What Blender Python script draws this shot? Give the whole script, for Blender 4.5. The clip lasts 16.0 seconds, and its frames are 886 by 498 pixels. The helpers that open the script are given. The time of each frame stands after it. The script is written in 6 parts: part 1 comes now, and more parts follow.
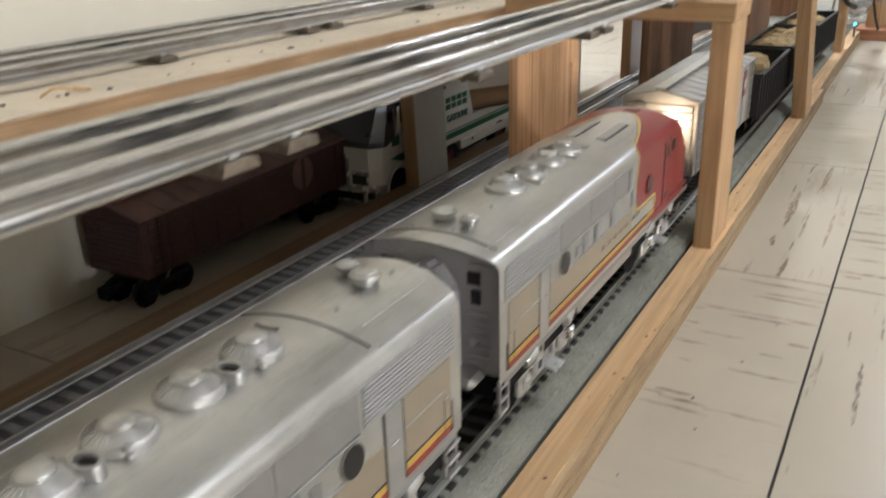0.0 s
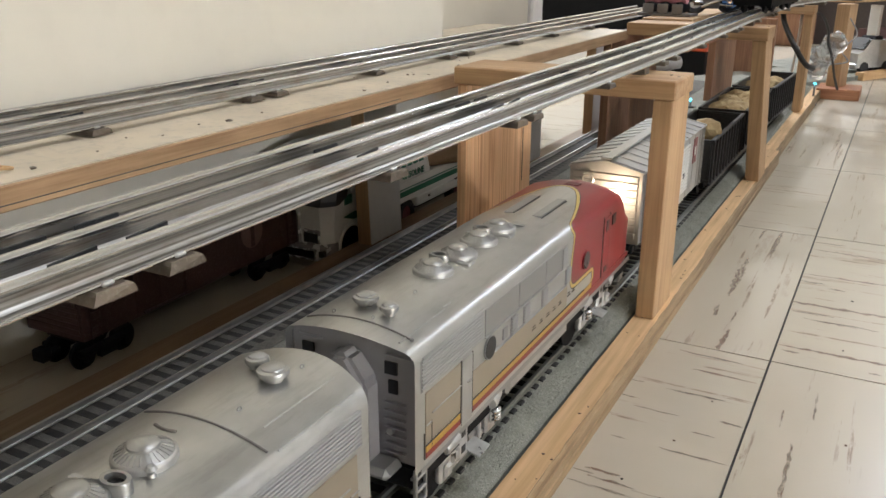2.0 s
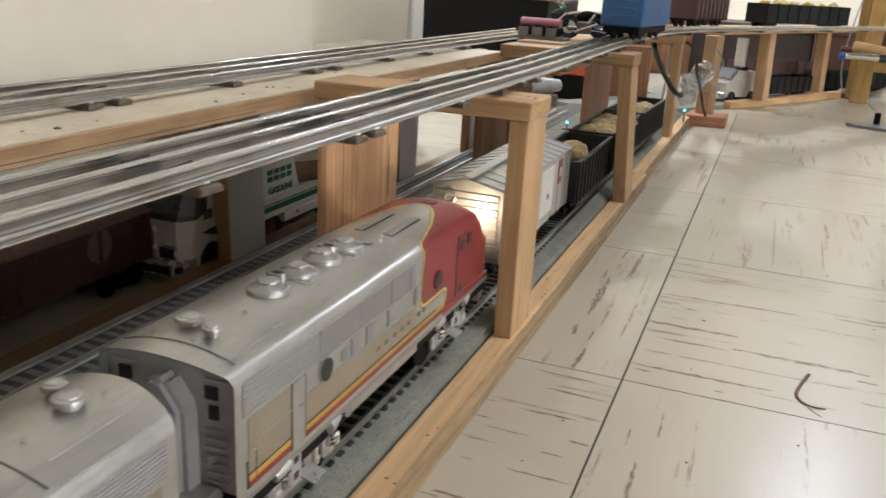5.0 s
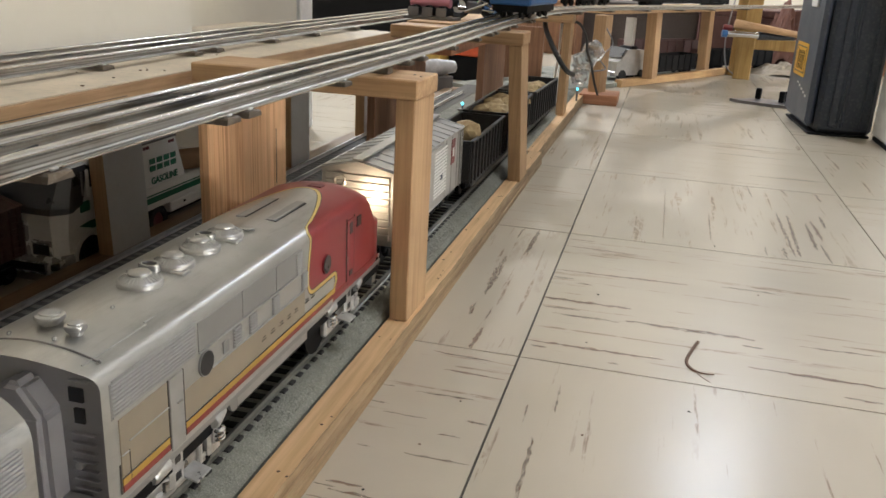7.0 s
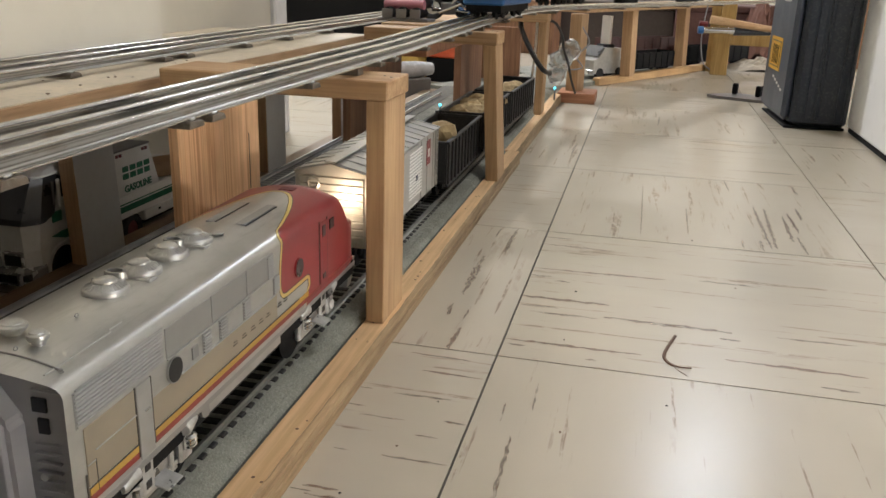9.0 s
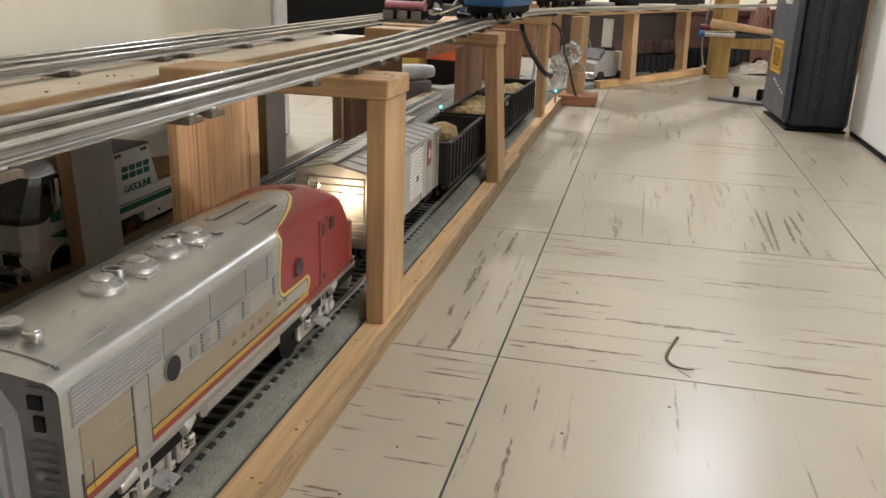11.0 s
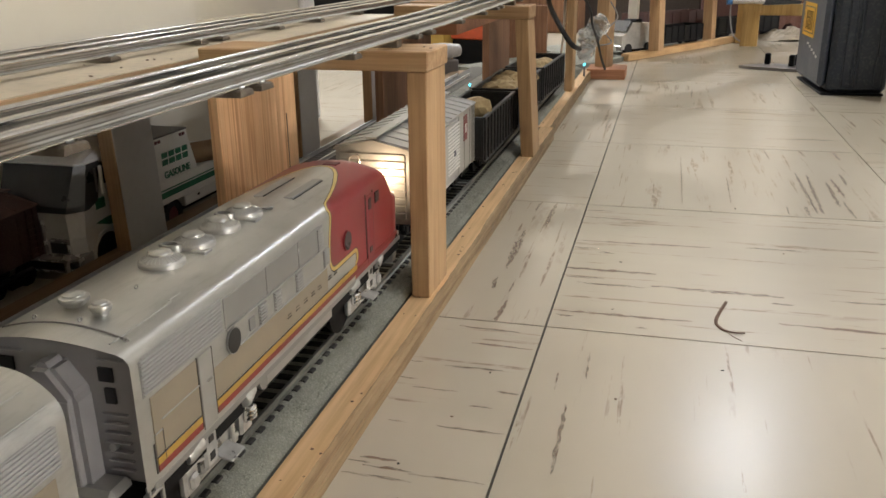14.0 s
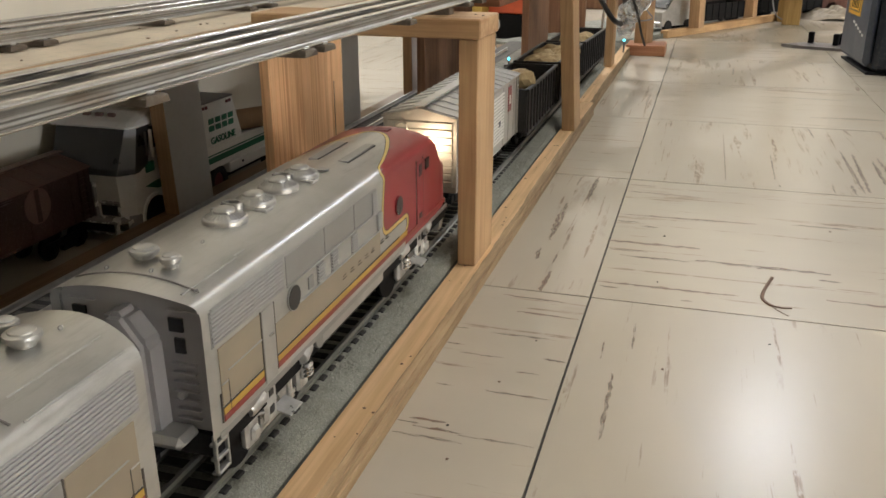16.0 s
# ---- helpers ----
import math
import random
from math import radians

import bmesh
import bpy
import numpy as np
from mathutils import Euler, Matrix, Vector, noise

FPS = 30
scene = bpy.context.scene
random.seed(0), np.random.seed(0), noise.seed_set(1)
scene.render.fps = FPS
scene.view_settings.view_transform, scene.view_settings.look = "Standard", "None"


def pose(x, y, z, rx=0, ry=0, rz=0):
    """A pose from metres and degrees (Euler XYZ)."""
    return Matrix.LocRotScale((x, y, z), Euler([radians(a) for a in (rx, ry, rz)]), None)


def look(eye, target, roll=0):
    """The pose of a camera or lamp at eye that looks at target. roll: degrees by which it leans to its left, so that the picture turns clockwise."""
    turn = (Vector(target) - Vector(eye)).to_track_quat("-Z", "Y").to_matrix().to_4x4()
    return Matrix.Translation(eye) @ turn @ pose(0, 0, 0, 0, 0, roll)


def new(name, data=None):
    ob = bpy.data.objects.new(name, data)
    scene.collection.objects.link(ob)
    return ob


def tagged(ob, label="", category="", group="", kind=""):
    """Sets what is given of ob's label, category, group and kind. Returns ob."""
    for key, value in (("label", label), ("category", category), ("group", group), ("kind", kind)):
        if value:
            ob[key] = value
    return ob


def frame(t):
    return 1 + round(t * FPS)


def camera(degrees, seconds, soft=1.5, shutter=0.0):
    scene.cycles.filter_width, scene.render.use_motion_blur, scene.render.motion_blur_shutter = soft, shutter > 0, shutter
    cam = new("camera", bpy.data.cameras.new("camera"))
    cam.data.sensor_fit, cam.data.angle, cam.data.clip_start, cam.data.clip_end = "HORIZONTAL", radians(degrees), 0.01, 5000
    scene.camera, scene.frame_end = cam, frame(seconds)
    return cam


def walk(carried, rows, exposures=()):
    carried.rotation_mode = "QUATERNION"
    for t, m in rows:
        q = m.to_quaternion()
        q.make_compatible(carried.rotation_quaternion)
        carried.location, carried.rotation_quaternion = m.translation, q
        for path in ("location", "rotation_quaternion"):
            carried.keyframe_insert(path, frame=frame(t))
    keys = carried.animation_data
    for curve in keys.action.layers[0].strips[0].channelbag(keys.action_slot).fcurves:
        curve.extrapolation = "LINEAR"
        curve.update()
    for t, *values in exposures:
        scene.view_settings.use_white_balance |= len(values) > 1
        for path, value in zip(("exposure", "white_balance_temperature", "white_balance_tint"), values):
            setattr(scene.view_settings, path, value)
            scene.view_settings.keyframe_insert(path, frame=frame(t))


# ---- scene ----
cam = camera(55.23, 16.0, shutter=0.5)
PATH = [
    (0, (0.0059, -0.0118, 0.2348), (-0.4530, 0.7983, -0.1301), -1.54),
    (0.5, (0.0228, -0.0027, 0.2557), (-0.4297, 0.8224, -0.0826), -0.83),
    (1, (0.0165, -0.0008, 0.2546), (-0.4316, 0.8284, -0.0795), -0.51),
    (1.5, (0.0224, 0.0057, 0.2541), (-0.4221, 0.8388, -0.0752), -0.15),
    (2, (0.0231, 0.0047, 0.2553), (-0.4185, 0.8403, -0.0714), 0.28),
    (2.5, (0.0267, 0.0085, 0.2518), (-0.4097, 0.8474, -0.0733), 0.71),
    (3, (0.0299, 0.0106, 0.2522), (-0.4009, 0.8543, -0.0680), 0.92),
    (3.5, (0.0296, 0.0100, 0.2555), (-0.3907, 0.8615, -0.0580), 1.14),
    (4, (0.0312, 0.0156, 0.2597), (-0.3672, 0.8807, -0.0450), 1.61),
    (4.5, (0.0378, 0.0189, 0.2570), (-0.3299, 0.8984, -0.0452), 2.37),
    (5, (0.0418, 0.0236, 0.2540), (-0.2899, 0.9165, -0.0506), 3.23),
    (5.2, (0.0459, 0.0285, 0.2558), (-0.2724, 0.9263, -0.0485), 3.42),
    (7.5, (0.0503, 0.0353, 0.2486), (-0.1628, 0.9592, -0.0693), 2.77),
    (8, (0.0532, 0.0354, 0.2482), (-0.1562, 0.9595, -0.0715), 2.63),
    (8.5, (0.0532, 0.0349, 0.2469), (-0.1551, 0.9582, -0.0757), 2.35),
    (9, (0.0554, 0.0379, 0.2482), (-0.1531, 0.9647, -0.0640), 1.89),
    (11.3, (0.0539, 0.0408, 0.2435), (-0.1554, 0.9691, -0.0641), 1.96),
    (11.5, (0.0522, 0.0409, 0.2429), (-0.1572, 0.9677, -0.0688), 1.81),
    (12, (0.0510, 0.0392, 0.2408), (-0.1638, 0.9626, -0.0771), 1.65),
    (12.5, (0.0433, 0.0368, 0.2374), (-0.1777, 0.9572, -0.0850), 1.35),
    (13, (0.0380, 0.0373, 0.2360), (-0.1904, 0.9550, -0.0890), 0.80),
    (13.5, (0.0399, 0.0387, 0.2317), (-0.1895, 0.9561, -0.0936), 0.19),
    (14, (0.0437, 0.0366, 0.2366), (-0.1952, 0.9512, -0.0896), -0.61),
    (14.5, (0.0409, 0.0319, 0.2349), (-0.2054, 0.9414, -0.0999), -0.97),
    (15, (0.0372, 0.0317, 0.2369), (-0.2157, 0.9387, -0.1001), -0.88),
    (15.5, (0.0340, 0.0303, 0.2324), (-0.2248, 0.9333, -0.1104), -0.47),
    (16, (0.0323, 0.0283, 0.2317), (-0.2349, 0.9258, -0.1192), -0.01),
]
walk(cam, [(t, look(eye, target, roll)) for t, eye, target, roll in PATH],
     [(0, 0.18, 6250, 10), (2, 0.14, 6250, 10), (3.5, 0.05, 6330, 10), (5, 0.03, 6330, 10), (8, -0.12, 6500, 10), (12.5, -0.13, 6700, 10), (16, -0.13, 6760, 10)])

# ---- world, lamps ----
world = bpy.data.worlds.new("world")
scene.world = world
world.use_nodes = True
world.node_tree.nodes["Background"].inputs[0].default_value = (0.95, 0.97, 1.0, 1)
world.node_tree.nodes["Background"].inputs[1].default_value = 0.05


def area_lamp(name, place, aim, size, watts, colour):
    data = bpy.data.lights.new(name, "AREA")
    data.shape, data.size, data.energy, data.color = "DISK", size, watts, colour
    ob = new(name, data)
    ob.matrix_world = look(place, aim)
    return ob


# Only the first has a floor highlight; the rest are unseen, added for brightness.
LAMPS = ((0.55, 4.10, 22), (0.72, 0.80, 18.5), (-1.7, 3.4, 100), (4.9, 1.6, 34), (10.4, 3.6, 420), (8.0, -0.95, 70), (14.0, -4.2, 2500))
for lx, ly, watts in LAMPS:
    area_lamp("unseen_ceiling_lamp_light", (lx, ly, 2.28), (lx, ly, 0), 1.6 if watts > 1000 else 0.36, watts, (0.90, 0.985, 1.14) if ly > 4 else (0.95, 0.985, 1.06))

# ---- materials ----


def material(name, rough=0.5, metal=0.0):
    m = bpy.data.materials.new(name)
    m.use_nodes = True
    n = m.node_tree.nodes
    b = n["Principled BSDF"]
    b.inputs["Roughness"].default_value, b.inputs["Metallic"].default_value = rough, metal
    return m, n, m.node_tree.links, b


def ramp(n, stops):
    r = n.new("ShaderNodeValToRGB")
    while len(r.color_ramp.elements) < len(stops):
        r.color_ramp.elements.new(0.5)
    for e, (p, c) in zip(r.color_ramp.elements, stops):
        e.position, e.color = p, (*c, 1)
    return r


def noise_node(n, l, scale, stretch=(1, 1, 1), detail=4.0, rough=0.55, random_shift=True):
    """Noise in object space, moved by the object's random number."""
    tc, mp, nz = n.new("ShaderNodeTexCoord"), n.new("ShaderNodeMapping"), n.new("ShaderNodeTexNoise")
    mp.inputs["Scale"].default_value = stretch
    l.new(tc.outputs["Object"], mp.inputs["Vector"])
    if random_shift:
        info, mul = n.new("ShaderNodeObjectInfo"), n.new("ShaderNodeMath")
        mul.operation, mul.inputs[1].default_value = "MULTIPLY", 37.0
        l.new(info.outputs["Random"], mul.inputs[0])
        l.new(mul.outputs[0], mp.inputs["Location"])
    l.new(mp.outputs["Vector"], nz.inputs["Vector"])
    nz.inputs["Scale"].default_value, nz.inputs["Detail"].default_value = scale, detail
    nz.inputs["Roughness"].default_value = rough
    return nz


def mix(n, l, kind, fac, a, b):
    m = n.new("ShaderNodeMix")
    m.data_type, m.blend_type = "RGBA", kind
    if isinstance(fac, (int, float)):
        m.inputs["Factor"].default_value = fac
    else:
        l.new(fac, m.inputs["Factor"])
    for sock, v in (("A", a), ("B", b)):
        s = [i for i in m.inputs if i.name == sock and i.type == "RGBA"][0]
        if isinstance(v, tuple):
            s.default_value = (*v, 1)
        else:
            l.new(v, s)
    return [o for o in m.outputs if o.type == "RGBA"][0]


def bump(n, l, b, height, strength=0.2, distance=0.001):
    bp = n.new("ShaderNodeBump")
    bp.inputs["Strength"].default_value, bp.inputs["Distance"].default_value = strength, distance
    l.new(height, bp.inputs["Height"])
    l.new(bp.outputs[0], b.inputs["Normal"])


def paint(name, colour, rough=0.45, metal=0.0, vary=0.18, scale=60.0, relief=0.08, dust=0.12):
    """Painted, moulded or metal surface: tone mottled at two scales, uneven gloss, fine relief."""
    m, n, l, b = material(name, rough, metal)
    big, fine = noise_node(n, l, scale, detail=3), noise_node(n, l, scale * 9, detail=2)
    dark = tuple(c * (1 - vary) for c in colour)
    r = ramp(n, [(0.3, dark), (0.7, colour)])
    l.new(big.outputs[0], r.inputs[0])
    dr = ramp(n, [(0.52, (0, 0, 0)), (0.75, (dust, dust, dust))])
    l.new(fine.outputs[0], dr.inputs[0])
    out = mix(n, l, "MIX", dr.outputs[0], r.outputs[0], (0.36, 0.33, 0.28))
    l.new(out, b.inputs["Base Color"])
    rr = n.new("ShaderNodeMapRange")
    rr.inputs["To Min"].default_value, rr.inputs["To Max"].default_value = max(rough - 0.1, 0.05), min(rough + 0.12, 1)
    l.new(big.outputs[0], rr.inputs["Value"])
    l.new(rr.outputs[0], b.inputs["Roughness"])
    bump(n, l, b, fine.outputs[0], relief, 0.0005)
    return m


def wood(name, light, dark, axis=1, rough=0.6, scale=1.0, contrast=0.5, rings=0.0):
    """Sawn softwood with grain along one axis, knots of tone and fine fibres."""
    m, n, l, b = material(name, rough)
    st = [60.0 * scale] * 3
    st[axis] = 4.0 * scale
    grain = noise_node(n, l, 1.6, tuple(st), 5, 0.6)
    st2 = [420.0 * scale] * 3
    st2[axis] = 14.0 * scale
    fibre = noise_node(n, l, 1.0, tuple(st2), 3, 0.6)
    blotch = noise_node(n, l, 14.0 * scale, detail=3)
    r = ramp(n, [(0.5 - contrast * 0.4, dark), (0.5 + contrast * 0.3, light)])
    l.new(grain.outputs[0], r.inputs[0])
    fr = ramp(n, [(0.3, (0.72, 0.68, 0.62)), (0.6, (1, 1, 1))])
    l.new(fibre.outputs[0], fr.inputs[0])
    br = ramp(n, [(0.3, (0.82, 0.80, 0.77)), (0.65, (1.06, 1.05, 1.03))])
    l.new(blotch.outputs[0], br.inputs[0])
    c = mix(n, l, "MULTIPLY", 0.8, r.outputs[0], fr.outputs[0])
    c = mix(n, l, "MULTIPLY", 0.9, c, br.outputs[0])
    if rings:
        st3 = [rings] * 3
        st3[axis] = 1.6
        year = noise_node(n, l, 1.0, tuple(st3), 2, 0.4)
        yr = ramp(n, [(0.36, (0.72, 0.60, 0.48)), (0.42, (1.0, 1.0, 1.0)), (0.53, (1.04, 1.03, 1.0)), (0.57, (0.74, 0.62, 0.50)), (0.61, (1.0, 1.0, 1.0))])
        l.new(year.outputs[0], yr.inputs[0])
        c = mix(n, l, "MULTIPLY", 0.9, c, yr.outputs[0])
    l.new(c, b.inputs["Base Color"])
    bump(n, l, b, fibre.outputs[0], 0.25, 0.0006)
    return m


def tile_material():
    """Glossy vinyl tile, greyish cream with brown-grey streaks along its own x axis."""
    m, n, l, b = material("vinyl_tile", 0.26)
    lines = noise_node(n, l, 1.0, (6.5, 125.0, 1.0), 5, 0.62)
    thick = noise_node(n, l, 1.0, (8.0, 120.0, 1.0), 4, 0.6)
    patch = noise_node(n, l, 1.0, (6.0, 15.0, 1.0), 2)
    tone = noise_node(n, l, 5.0, (1.0, 3.0, 1.0), 3)
    spk = noise_node(n, l, 170.0, (0.5, 1.4, 1.0), 3, 0.7)
    base = ramp(n, [(0.2, (0.455, 0.407, 0.328)), (0.8, (0.512, 0.459, 0.374))])
    l.new(tone.outputs[0], base.inputs[0])
    fine = ramp(n, [(0.615, (0, 0, 0)), (0.665, (0.6, 0.6, 0.6))])
    l.new(lines.outputs[0], fine.inputs[0])
    sr = ramp(n, [(0.555, (0, 0, 0)), (0.60, (1, 1, 1))])
    l.new(thick.outputs[0], sr.inputs[0])
    pr = ramp(n, [(0.54, (0.0, 0.0, 0.0)), (0.66, (0.5, 0.5, 0.5))])
    l.new(patch.outputs[0], pr.inputs[0])
    mask = mix(n, l, "MULTIPLY", 1.0, sr.outputs[0], pr.outputs[0])
    mask = mix(n, l, "LIGHTEN", 1.0, mask, fine.outputs[0])
    broken = ramp(n, [(0.38, (0.0, 0.0, 0.0)), (0.52, (1, 1, 1))])
    l.new(spk.outputs[0], broken.inputs[0])
    mask = mix(n, l, "MULTIPLY", 1.0, mask, broken.outputs[0])
    c = mix(n, l, "MIX", mask, base.outputs[0], (0.185, 0.118, 0.08))
    l.new(c, b.inputs["Base Color"])
    scuff = noise_node(n, l, 26.0, (0.5, 1.5, 1.0), 2)
    rr = n.new("ShaderNodeMapRange")
    rr.inputs["To Min"].default_value, rr.inputs["To Max"].default_value = 0.262, 0.271
    l.new(scuff.outputs[0], rr.inputs["Value"])
    l.new(rr.outputs[0], b.inputs["Roughness"])
    bump(n, l, b, spk.outputs[0], 0.015, 0.0005)
    return m


def stain_material(name, strength):
    """Brown-grey streak in the vinyl, broken up and as glossy as the tile round it."""
    m, n, l, b = material(name, 0.28)
    brk, tone = noise_node(n, l, 1.0, (130.0, 420.0, 1.0), 4, 0.7), noise_node(n, l, 60.0, detail=2)
    c = ramp(n, [(0.3, (0.19, 0.11, 0.07)), (0.7, (0.31, 0.215, 0.15))])
    l.new(tone.outputs[0], c.inputs[0])
    l.new(c.outputs[0], b.inputs["Base Color"])
    a = ramp(n, [(0.42 - 0.1 * strength, (0.08 * strength,) * 3), (0.62 - 0.1 * strength, (0.25 + 0.6 * strength,) * 3)])
    l.new(brk.outputs[0], a.inputs[0])
    l.new(a.outputs[0], b.inputs["Alpha"])
    return m


def gravel_material():
    m, n, l, b = material("roadbed_grit", 0.95)
    tc, vo = n.new("ShaderNodeTexCoord"), n.new("ShaderNodeTexVoronoi")
    vo.inputs["Scale"].default_value = 1500.0
    l.new(tc.outputs["Object"], vo.inputs["Vector"])
    r = ramp(n, [(0.0, (0.215, 0.217, 0.185)), (0.6, (0.250, 0.253, 0.217)), (1.0, (0.33, 0.33, 0.285))])
    sep = n.new("ShaderNodeSeparateColor")
    l.new(vo.outputs["Color"], sep.inputs[0])
    l.new(sep.outputs[0], r.inputs[0])
    big = noise_node(n, l, 30.0, detail=3)
    br = ramp(n, [(0.3, (0.8, 0.8, 0.8)), (0.7, (1.1, 1.1, 1.1))])
    l.new(big.outputs[0], br.inputs[0])
    c = mix(n, l, "MULTIPLY", 1.0, r.outputs[0], br.outputs[0])
    l.new(c, b.inputs["Base Color"])
    bump(n, l, b, vo.outputs["Distance"], 0.55, 0.0009)
    return m


def livery_material():
    """Silver shell with a red cab, split by the stored distance to the edge of the red field."""
    m, n, l, b = material("silver_and_red_shell", 0.36)
    at = n.new("ShaderNodeAttribute")
    at.attribute_name = "red_edge"
    big, fine = noise_node(n, l, 34.0, (1, 0.7, 1), 5), noise_node(n, l, 420.0, detail=2)
    streak = noise_node(n, l, 1.0, (190.0, 26.0, 60.0), 5, 0.7)
    sil = ramp(n, [(0.25, (0.38, 0.38, 0.365)), (0.7, (0.54, 0.54, 0.52))])
    sk = ramp(n, [(0.34, (0.50, 0.49, 0.47)), (0.50, (1, 1, 1))])
    l.new(streak.outputs[0], sk.inputs[0])
    l.new(big.outputs[0], sil.inputs[0])
    red = ramp(n, [(0.3, (0.185, 0.016, 0.020)), (0.7, (0.25, 0.024, 0.028))])
    l.new(big.outputs[0], red.inputs[0])

    def above(v):
        g = n.new("ShaderNodeMath")
        g.operation, g.inputs[1].default_value = "GREATER_THAN", v
        l.new(at.outputs["Fac"], g.inputs[0])
        return g.outputs[0]

    silver = mix(n, l, "MULTIPLY", 0.30, sil.outputs[0], sk.outputs[0])
    c = mix(n, l, "MIX", above(-0.0032), silver, (0.03, 0.03, 0.03))
    c = mix(n, l, "MIX", above(-0.0026), c, (0.58, 0.43, 0.12))
    c = mix(n, l, "MIX", above(-0.0004), c, (0.03, 0.03, 0.03))
    c = mix(n, l, "MIX", above(0.0002), c, red.outputs[0])
    l.new(c, b.inputs["Base Color"])
    inv = n.new("ShaderNodeMath")
    inv.operation, inv.inputs[1].default_value = "LESS_THAN", -0.0032
    l.new(at.outputs["Fac"], inv.inputs[0])
    sc = n.new("ShaderNodeMath")
    sc.operation, sc.inputs[1].default_value = "MULTIPLY", 0.8
    l.new(inv.outputs[0], sc.inputs[0])
    l.new(sc.outputs[0], b.inputs["Metallic"])
    rr = n.new("ShaderNodeMapRange")
    rr.inputs["To Min"].default_value, rr.inputs["To Max"].default_value = 0.26, 0.42
    l.new(big.outputs[0], rr.inputs["Value"])
    l.new(rr.outputs[0], b.inputs["Roughness"])
    bump(n, l, b, fine.outputs[0], 0.05, 0.0004)
    return m


def rock_material(name, lo, hi):
    m, n, l, b = material(name, 0.8)
    nz = noise_node(n, l, 120.0, detail=5)
    r = ramp(n, [(0.3, lo), (0.7, hi)])
    l.new(nz.outputs[0], r.inputs[0])
    l.new(r.outputs[0], b.inputs["Base Color"])
    bump(n, l, b, nz.outputs[0], 0.6, 0.002)
    return m


def glow(name, colour, power):
    m, n, l, b = material(name)
    b.inputs["Base Color"].default_value = (*colour, 1)
    b.inputs["Emission Color"].default_value = (*colour, 1)
    b.inputs["Emission Strength"].default_value = power
    m.cycles.emission_sampling = "NONE"
    return m


def drawn_tin(name):
    """Rolled tinplate: thin lines along the rail, brown tarnish in patches, base toned down for shade."""
    m, n, l, b = material(name, 0.34, 0.85)
    line = noise_node(n, l, 1.0, (900.0, 3.0, 900.0), 3, 0.6)
    tarnish = noise_node(n, l, 1.0, (160.0, 34.0, 160.0), 4, 0.6)
    c = ramp(n, [(0.36, (0.18, 0.17, 0.155)), (0.50, (0.36, 0.35, 0.33)), (0.64, (0.52, 0.51, 0.49))])
    l.new(line.outputs[0], c.inputs[0])
    t = ramp(n, [(0.50, (1, 1, 1)), (0.68, (0.62, 0.50, 0.40))])
    l.new(tarnish.outputs[0], t.inputs[0])
    l.new(mix(n, l, "MULTIPLY", 0.8, c.outputs[0], t.outputs[0]), b.inputs["Base Color"])
    bump(n, l, b, line.outputs[0], 0.25, 0.0004)
    return m


TILE, GRIT, SHELL = tile_material(), gravel_material(), livery_material()
STAIN, STAIN_DARK = stain_material("faint_tile_stain", 0.55), stain_material("dark_tile_stain", 0.85)
PINE = wood("pine_lumber", (0.62, 0.41, 0.21), (0.50, 0.30, 0.135), 1, contrast=0.8)
PINE_X = wood("pine_lumber_across", (0.58, 0.39, 0.22), (0.40, 0.23, 0.11), 0)
PINE_Z = wood("pine_lumber_upright", (0.57, 0.38, 0.21), (0.45, 0.275, 0.14), 2, contrast=0.8)
PLANK = wood("pine_plank", (0.84, 0.53, 0.31), (0.73, 0.44, 0.235), 2, contrast=0.6, scale=1.1, rings=120.0)
BROWNBOARD = wood("brown_plank", (0.34, 0.18, 0.10), (0.22, 0.105, 0.06), 2)
REDWOOD = wood("reddish_block", (0.50, 0.24, 0.13), (0.36, 0.15, 0.08), 0)
PLYEDGE = wood("plywood_edge", (0.50, 0.335, 0.195), (0.38, 0.235, 0.13), 1, scale=1.5)
YELLOWWOOD = wood("varnished_pine", (0.47, 0.31, 0.11), (0.36, 0.22, 0.07), 2)
PLYTOP = paint("cream_board", (0.68, 0.59, 0.455), 0.6, 0, 0.20, 22, 0.25, 0.45)
GREYBOARD = paint("grey_painted_board", (0.62, 0.62, 0.61), 0.55, 0, 0.10, 20)
WALL = paint("cream_wall", (0.69, 0.65, 0.555), 0.75, 0, 0.07, 6, 0.25, 0.05)
CEIL = paint("white_ceiling", (0.75, 0.73, 0.69), 0.8, 0, 0.05, 4)
WHITE = paint("white_enamel", (0.88, 0.88, 0.875), 0.35, 0, 0.04, 5)
TUBE = paint("tinplate_rail", (0.62, 0.62, 0.61), 0.17, 1.0, 0.15, 30, 0.0, 0.0)
# Web tin is darker than the head, its shade being in the colour.
WEB = drawn_tin("shaded_tin_web")
TIN_DARK = paint("dull_tin_tie", (0.17, 0.135, 0.10), 0.48, 0.45, 0.4, 90, 0.15, 0.2)
FIBRE = paint("black_fibre", (0.03, 0.032, 0.036), 0.6)
TIE = paint("black_plastic_tie", (0.024, 0.022, 0.021), 0.7, 0, 0.3, 200, 0.2, 0.06)
STRIP = paint("dulled_rail", (0.27, 0.272, 0.25), 0.42, 0.5, 0.3, 60, 0.1, 0.2)
STEEL = paint("steel_rail", (0.78, 0.775, 0.76), 0.36, 1.0, 0.30, 40, 0.03, 0.04)
SILVER = paint("silver_plastic", (0.50, 0.50, 0.49), 0.36, 0.7, 0.25, 60, 0.03, 0.03)
SILVER_GREY = paint("grey_silver_panel", (0.36, 0.36, 0.355), 0.36, 0.7, 0.10, 50, 0.02, 0.0)
